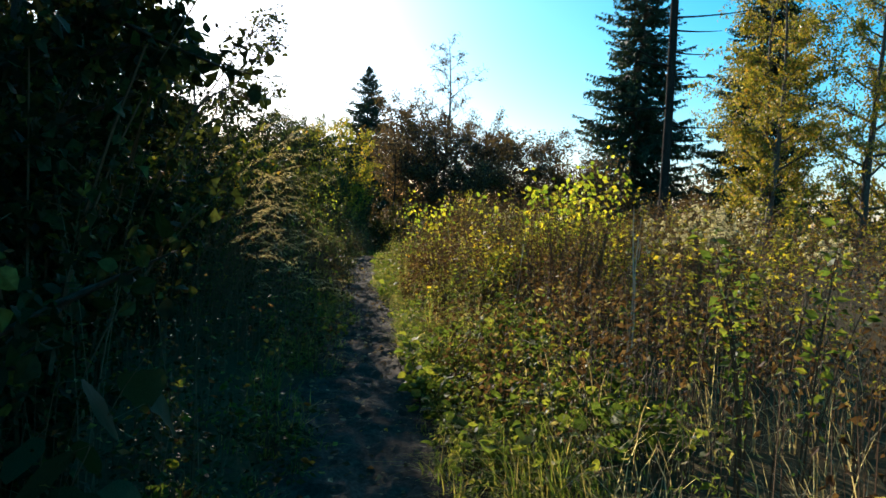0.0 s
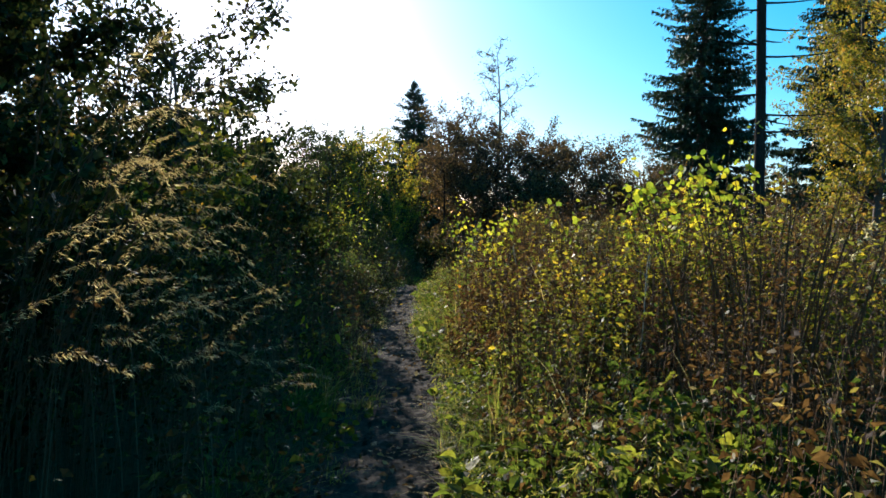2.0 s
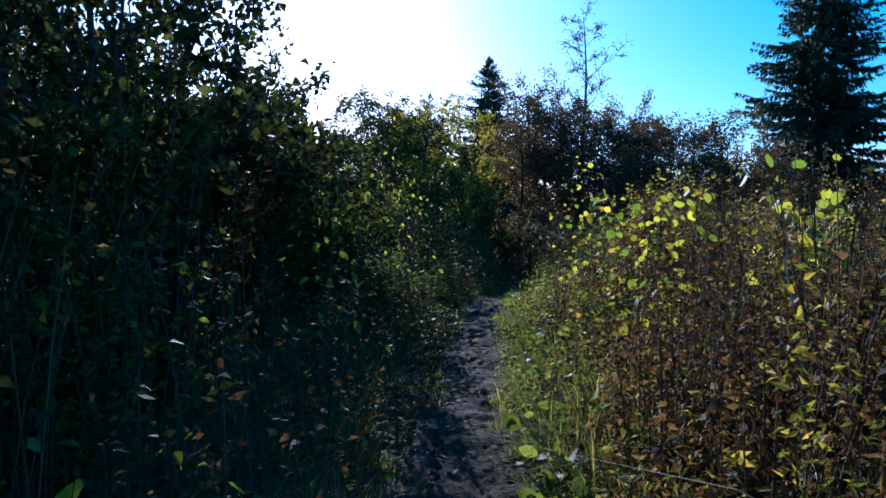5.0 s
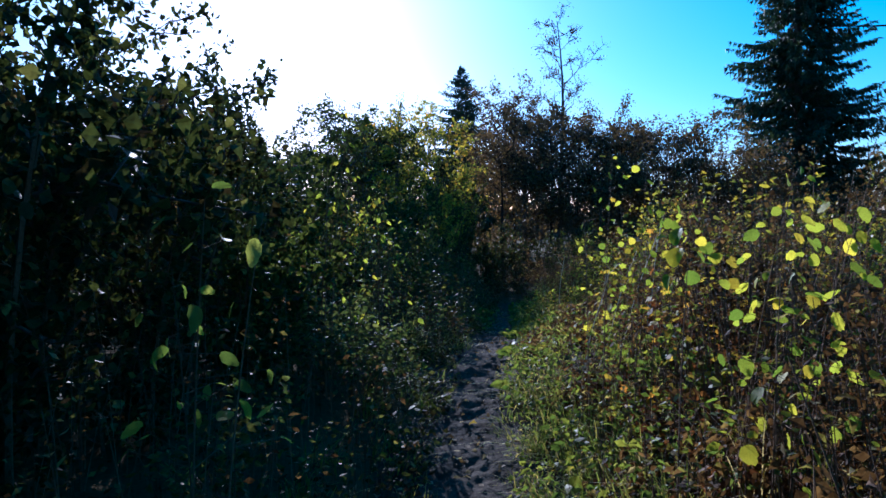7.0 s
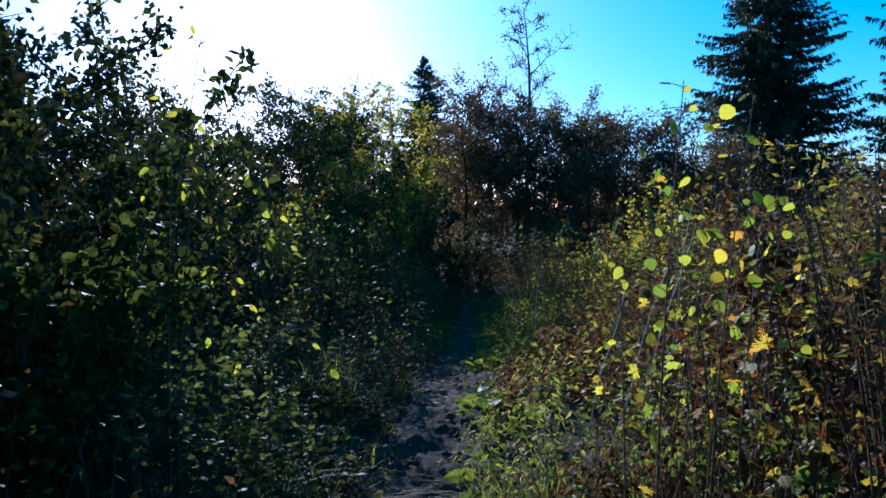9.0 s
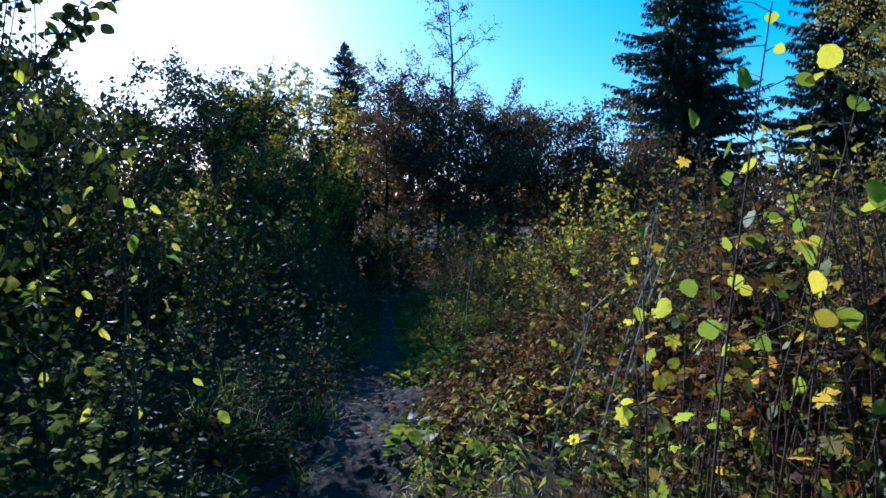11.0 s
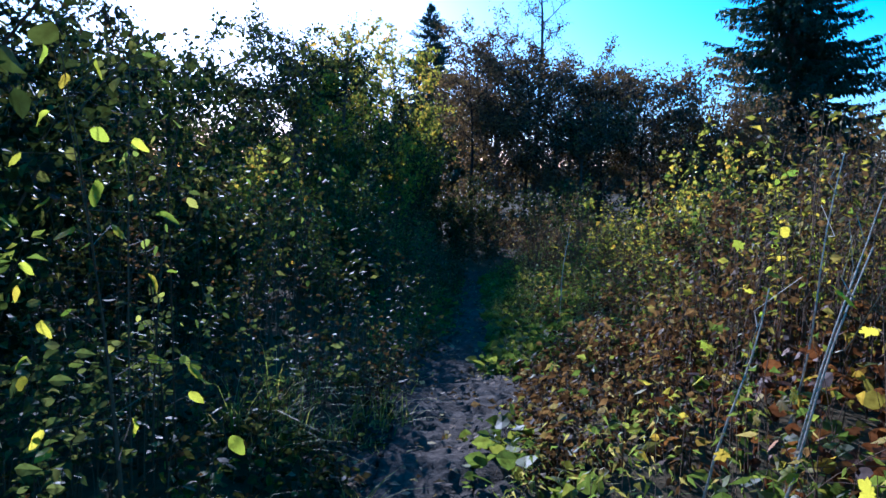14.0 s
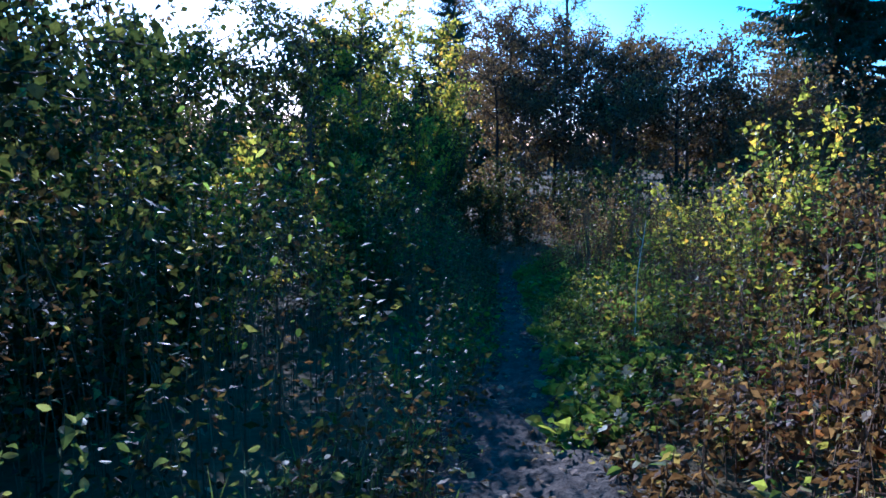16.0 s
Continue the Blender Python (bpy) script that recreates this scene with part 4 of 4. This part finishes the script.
weeds("meadow_weeds", "tall withered weeds filling the clearing", 1, -3.0, 36.0, 4.4, 17.0, 9, 1.5, WEED_BROWN, 62, 0.075, 14, DIAMOND, 0.5, 0.25, 0.4)
weeds("meadow_weeds", "tall withered weeds behind the trail's bend", 1, 25.0, 36.0, -1.0, 5.0, 22, 1.0, WEED_BROWN, 63, 0.07, 14, DIAMOND, 0.5, 0.25, 0.3)
# shade under the trees is put into the leaf colour as well
weeds("undergrowth", "undergrowth beneath the roadside trees, leaf colour darkened for shade", -1, -4.0, 36.0, 2.4, 9.0, 9, 1.5, SHADE_WEED, 64, 0.11, 16, DIAMOND, 0.7, 0.05, 0.3)


def turf(name, label, side, y0, y1, inner, outer, tufts, length, material, seed, per=26):
    """Grass in tufts of all sizes that arch outwards."""
    rng = np.random.default_rng(seed)
    y = rng.uniform(y0, y1, tufts)
    d = inner + (outer - inner) * rng.uniform(0, 1, tufts) ** 1.3
    x = trail_x(y) + side * (d - 0.38 + worn(y))
    size = rng.uniform(0.35, 1.25, tufts) * (0.55 + 0.45 * np.clip((d - inner) / 0.3, 0, 1)) * (0.6 + 0.7 * field(x, y, seed))
    k = np.repeat(np.arange(tufts), per)
    px = x[k] + rng.normal(size=len(k)) * 0.035
    py = y[k] + rng.normal(size=len(k)) * 0.035
    g = Geo()
    blades(g, rng, np.stack([px, py, land(px, py) - 0.03], -1), length * size[k] * rng.uniform(0.45, 1.15, len(k)), rng.uniform(0.0016, 0.0042, len(k)), 1.55, -0.3 * side)
    return tagged(part(name, g, material), label, "grass", kind="stuff")


turf("verge_grass", "green and straw-coloured grass hanging over the path edge", 1, -3, 13.3, 0.30, 1.0, 620, 0.38, GRASS, 6)
turf("verge_grass", "short sunlit grass beside the dip in the path", 1, 17.0, 21.5, 0.28, 1.5, 420, 0.22, GRASS, 16)
turf("verge_grass", "green grass along the shaded path edge", -1, -3, 25, 0.30, 0.9, 380, 0.30, GRASS, 7)
turf("straw", "dry straw-coloured grass among the weeds", 1, -3, 12, 0.9, 4.2, 300, 0.80, STRAW, 8, 10)


def clump(seed, height, leaf_mat, leaf, per, name, label, group, shape=SIMPLE, width=0.45, n=9, stem=0.0045):
    """Several upright stems of one plant, leafy to the top."""
    rng = np.random.default_rng(seed)
    root = tagged(new(name), label, "weed", group)
    green = Geo()
    b = rng.normal(size=(n, 3)) * [0.10, 0.10, 0]
    h = height * rng.uniform(0.7, 1.0, n)
    ln = unit(b + 1e-4) * rng.uniform(0.05, 0.28, (n, 1))
    for c in range(n):
        wood = Geo()
        stems(wood, b[c:c + 1], h[c:c + 1], ln[c:c + 1], np.full(1, stem), 5, 4)
        part("stem", wood, STEM, root)
    k = np.repeat(np.arange(n), per)
    u = 0.3 + 0.7 * rng.uniform(0, 1, len(k)) ** 0.7
    a = rng.uniform(0, 6.3, len(k))
    out = np.stack([np.cos(a), np.sin(a), rng.uniform(-0.8, 0.6, len(k))], -1)
    leaves(green, rng, along_stem(b[k], h[k], ln[k], u) + out * 0.02, out, leaf * rng.uniform(0.5, 1.2, len(k)), shape, width)
    part("foliage", green, leaf_mat, root)
    return root


CG = "tall weed clumps above the undergrowth"
rng = np.random.default_rng(15)
kinds = [clump(151, 1.35, WEED_GOLD, 0.05, 44, "goldenrod_clump", "clump of tall goldenrod with yellow-green leaves", CG),
         clump(152, 1.25, YELLOW, 0.045, 44, "goldenrod_clump", "clump of tall goldenrod with bright yellow leaves", CG, SIMPLE, 0.6),
         clump(153, 1.30, WEED_BROWN, 0.036, 46, "withered_clump", "clump of withered willowherb with brown curled leaves", CG),
         clump(154, 1.20, WEED_GREEN, 0.05, 36, "nettle_clump", "clump of tall green nettles", CG, SIMPLE, 0.6),
         clump(155, 1.30, WEED_BROWN, 0.030, 14, "dead_willowherb", "clump of dark dead willowherb stalks with few curled leaves", CG, SIMPLE, 0.5, 13, 0.007),
         clump(156, 0.70, HERB, 0.042, 22, "balsam_clump", "low clump of pale green herbs catching the sun", CG, OVAL, 0.55, 11, 0.003)]
spots = [(1.95, 15.6, 0), (2.3, 16.2, 2), (1.25, 12.2, 2), (1.0, 10.3, 2), (1.5, 10.0, 1), (1.0, 8.6, 0), (1.45, 8.2, 1), (1.2, 7.0, 0), (1.9, 7.6, 2), (2.2, 6.4, 0), (1.6, 6.0, 2), (2.7, 7.4, 1)]
spots += [(0.9 + 3.2 * rng.uniform() ** 1.2, rng.uniform(2.5, 24), int(rng.choice([0, 0, 1, 2, 2, 3]))) for _ in range(46)]
spots += [(-0.75 - 1.1 * rng.uniform(), rng.uniform(3, 24), int(rng.choice([2, 3, 3]))) for _ in range(16)]
more = [(1.1 + 2.6 * rng.uniform(), rng.uniform(5.5, 10.2), int(rng.choice([0, 1, 2, 2]))) for _ in range(24)]
more += [(2.0 + 2.2 * rng.uniform(), rng.uniform(10.2, 14.0), int(rng.choice([0, 1, 2]))) for _ in range(10)]
spots += more
spots += [(0.75 + 2.4 * rng.uniform(), rng.uniform(5.4, 11.0), 4) for _ in range(28)] + [(0.9 + 2.4 * rng.uniform(), rng.uniform(11.0, 22.0), 4) for _ in range(24)]
spots += [(-0.52 - 0.9 * rng.uniform() ** 1.3, rng.uniform(12.9, 15.4), 5) for _ in range(12)] + [(-0.6 - 0.6 * rng.uniform(), rng.uniform(9.0, 12.6), 5) for _ in range(4)]
for j, (x, y, k) in enumerate(spots):
    if 9.5 < y < 14 and 0 < x < 1.7 and k < 2:
        k = 2
    if 13.2 < y < 18.4 and 0 < x < 1.6:
        continue
    if j >= 12:
        x += float(trail_x(y))
    m = pose(x, y, float(land(x, y)) - 0.05, 0, 0, rng.uniform(0, 360)) @ Matrix.Scale((rng.uniform(0.75, 1.1) if k == 5 else rng.uniform(0.72, 1.0 if x < 1.3 else 1.25)), 4)
    if k < len(kinds) and kinds[k].location.length == 0:
        kinds[k].matrix_basis = m
    else:
        copy = copy_thing(kinds[k], m)
        copy.matrix_basis = m

rng = np.random.default_rng(9)
n = 5200
y = rng.uniform(0.5, 27, n)
d = rng.normal(size=n) * 0.5
x = trail_x(y) + d
g = Geo()
leaves(g, rng, np.stack([x, y, land(x, y) + rng.uniform(0.012, 0.05, n)], -1), np.stack([rng.normal(size=n), rng.normal(size=n), rng.uniform(-0.15, 0.3, n)], -1), rng.uniform(0.015, 0.055, n), SIMPLE, 0.7,
       np.array([0, 0, 1.0]) + rng.normal(size=(n, 3)) * 0.35)
tagged(part("leaf_litter", g, LITTER), "fallen brown and yellow leaves scattered on the path", "leaves", kind="stuff")

# woods closing the place all round, far off
rng = np.random.default_rng(10)
wood, green = Geo(), Geo()
for k in range(520):
    if k < 330:
        a, r = rng.uniform(0, 2 * np.pi), rng.uniform(66, 105)
        x, y, h = r * math.sin(a), 12 + r * math.cos(a), rng.uniform(6.0, 9.5)
    elif k < 450:
        x, y, h = rng.uniform(-22, -6.5), rng.uniform(-12, 52), rng.uniform(4.8, 6.8)
    else:
        x, y, h = rng.uniform(-14, 18), rng.uniform(-40, -10), rng.uniform(5, 9)
    if y > 40 and -12 < x < 30:
        h *= 0.72
    z0 = float(land(x, y)) - 0.1
    tube(wood, [(x, y, z0), (x + 0.2, y, z0 + h * 0.5), (x, y, z0 + h)], [0.16, 0.12, 0.03], 5)
    hedge = 330 <= k < 450
    m = 800 if hedge else 200
    p = rng.normal(size=(m, 3))
    p = unit(p) * rng.uniform(0.2, 1.0, (m, 1)) ** 0.5 * [h * 0.32, h * 0.32, h * 0.5] + [x, y, z0 + h * 0.5]
    leaves(green, rng, p, rng.normal(size=(m, 3)), rng.uniform(0.3, 0.85, m) * (0.3 if hedge else 0.7 if k >= 450 else 1.1), DIAMOND, 0.8)
ob = tagged(part("far_woods", green, RUST), "far belt of brown autumn woods", "woods", kind="stuff")
part("trunks", wood, BARK, ob)

# a wooded rise behind them
g = Geo()
ang = np.linspace(0, 2 * np.pi, 721)
prof = 3.4 + 0.8 * np.sin(ang * 7) + 0.5 * np.sin(ang * 23 + 1) + 0.5 * np.random.default_rng(12).uniform(0, 1, 721)
prof[-1] = prof[0]
rows = [np.stack([r * np.sin(ang), 12 + r * np.cos(ang), -1.3 + f * prof], -1) for r, f in ((106, 0.0), (108, 0.7), (112, 1.0), (130, 0.9))]
v = np.stack(rows)
i = (np.arange(3)[:, None] * 721 + np.arange(720)[None]).ravel()
g.add(v, np.concatenate([np.stack([i, i + 1, i + 722], -1), np.stack([i, i + 722, i + 721], -1)]))
tagged(part("backdrop", g, CORE), "low wooded rise on the horizon", "backdrop", kind="structure")
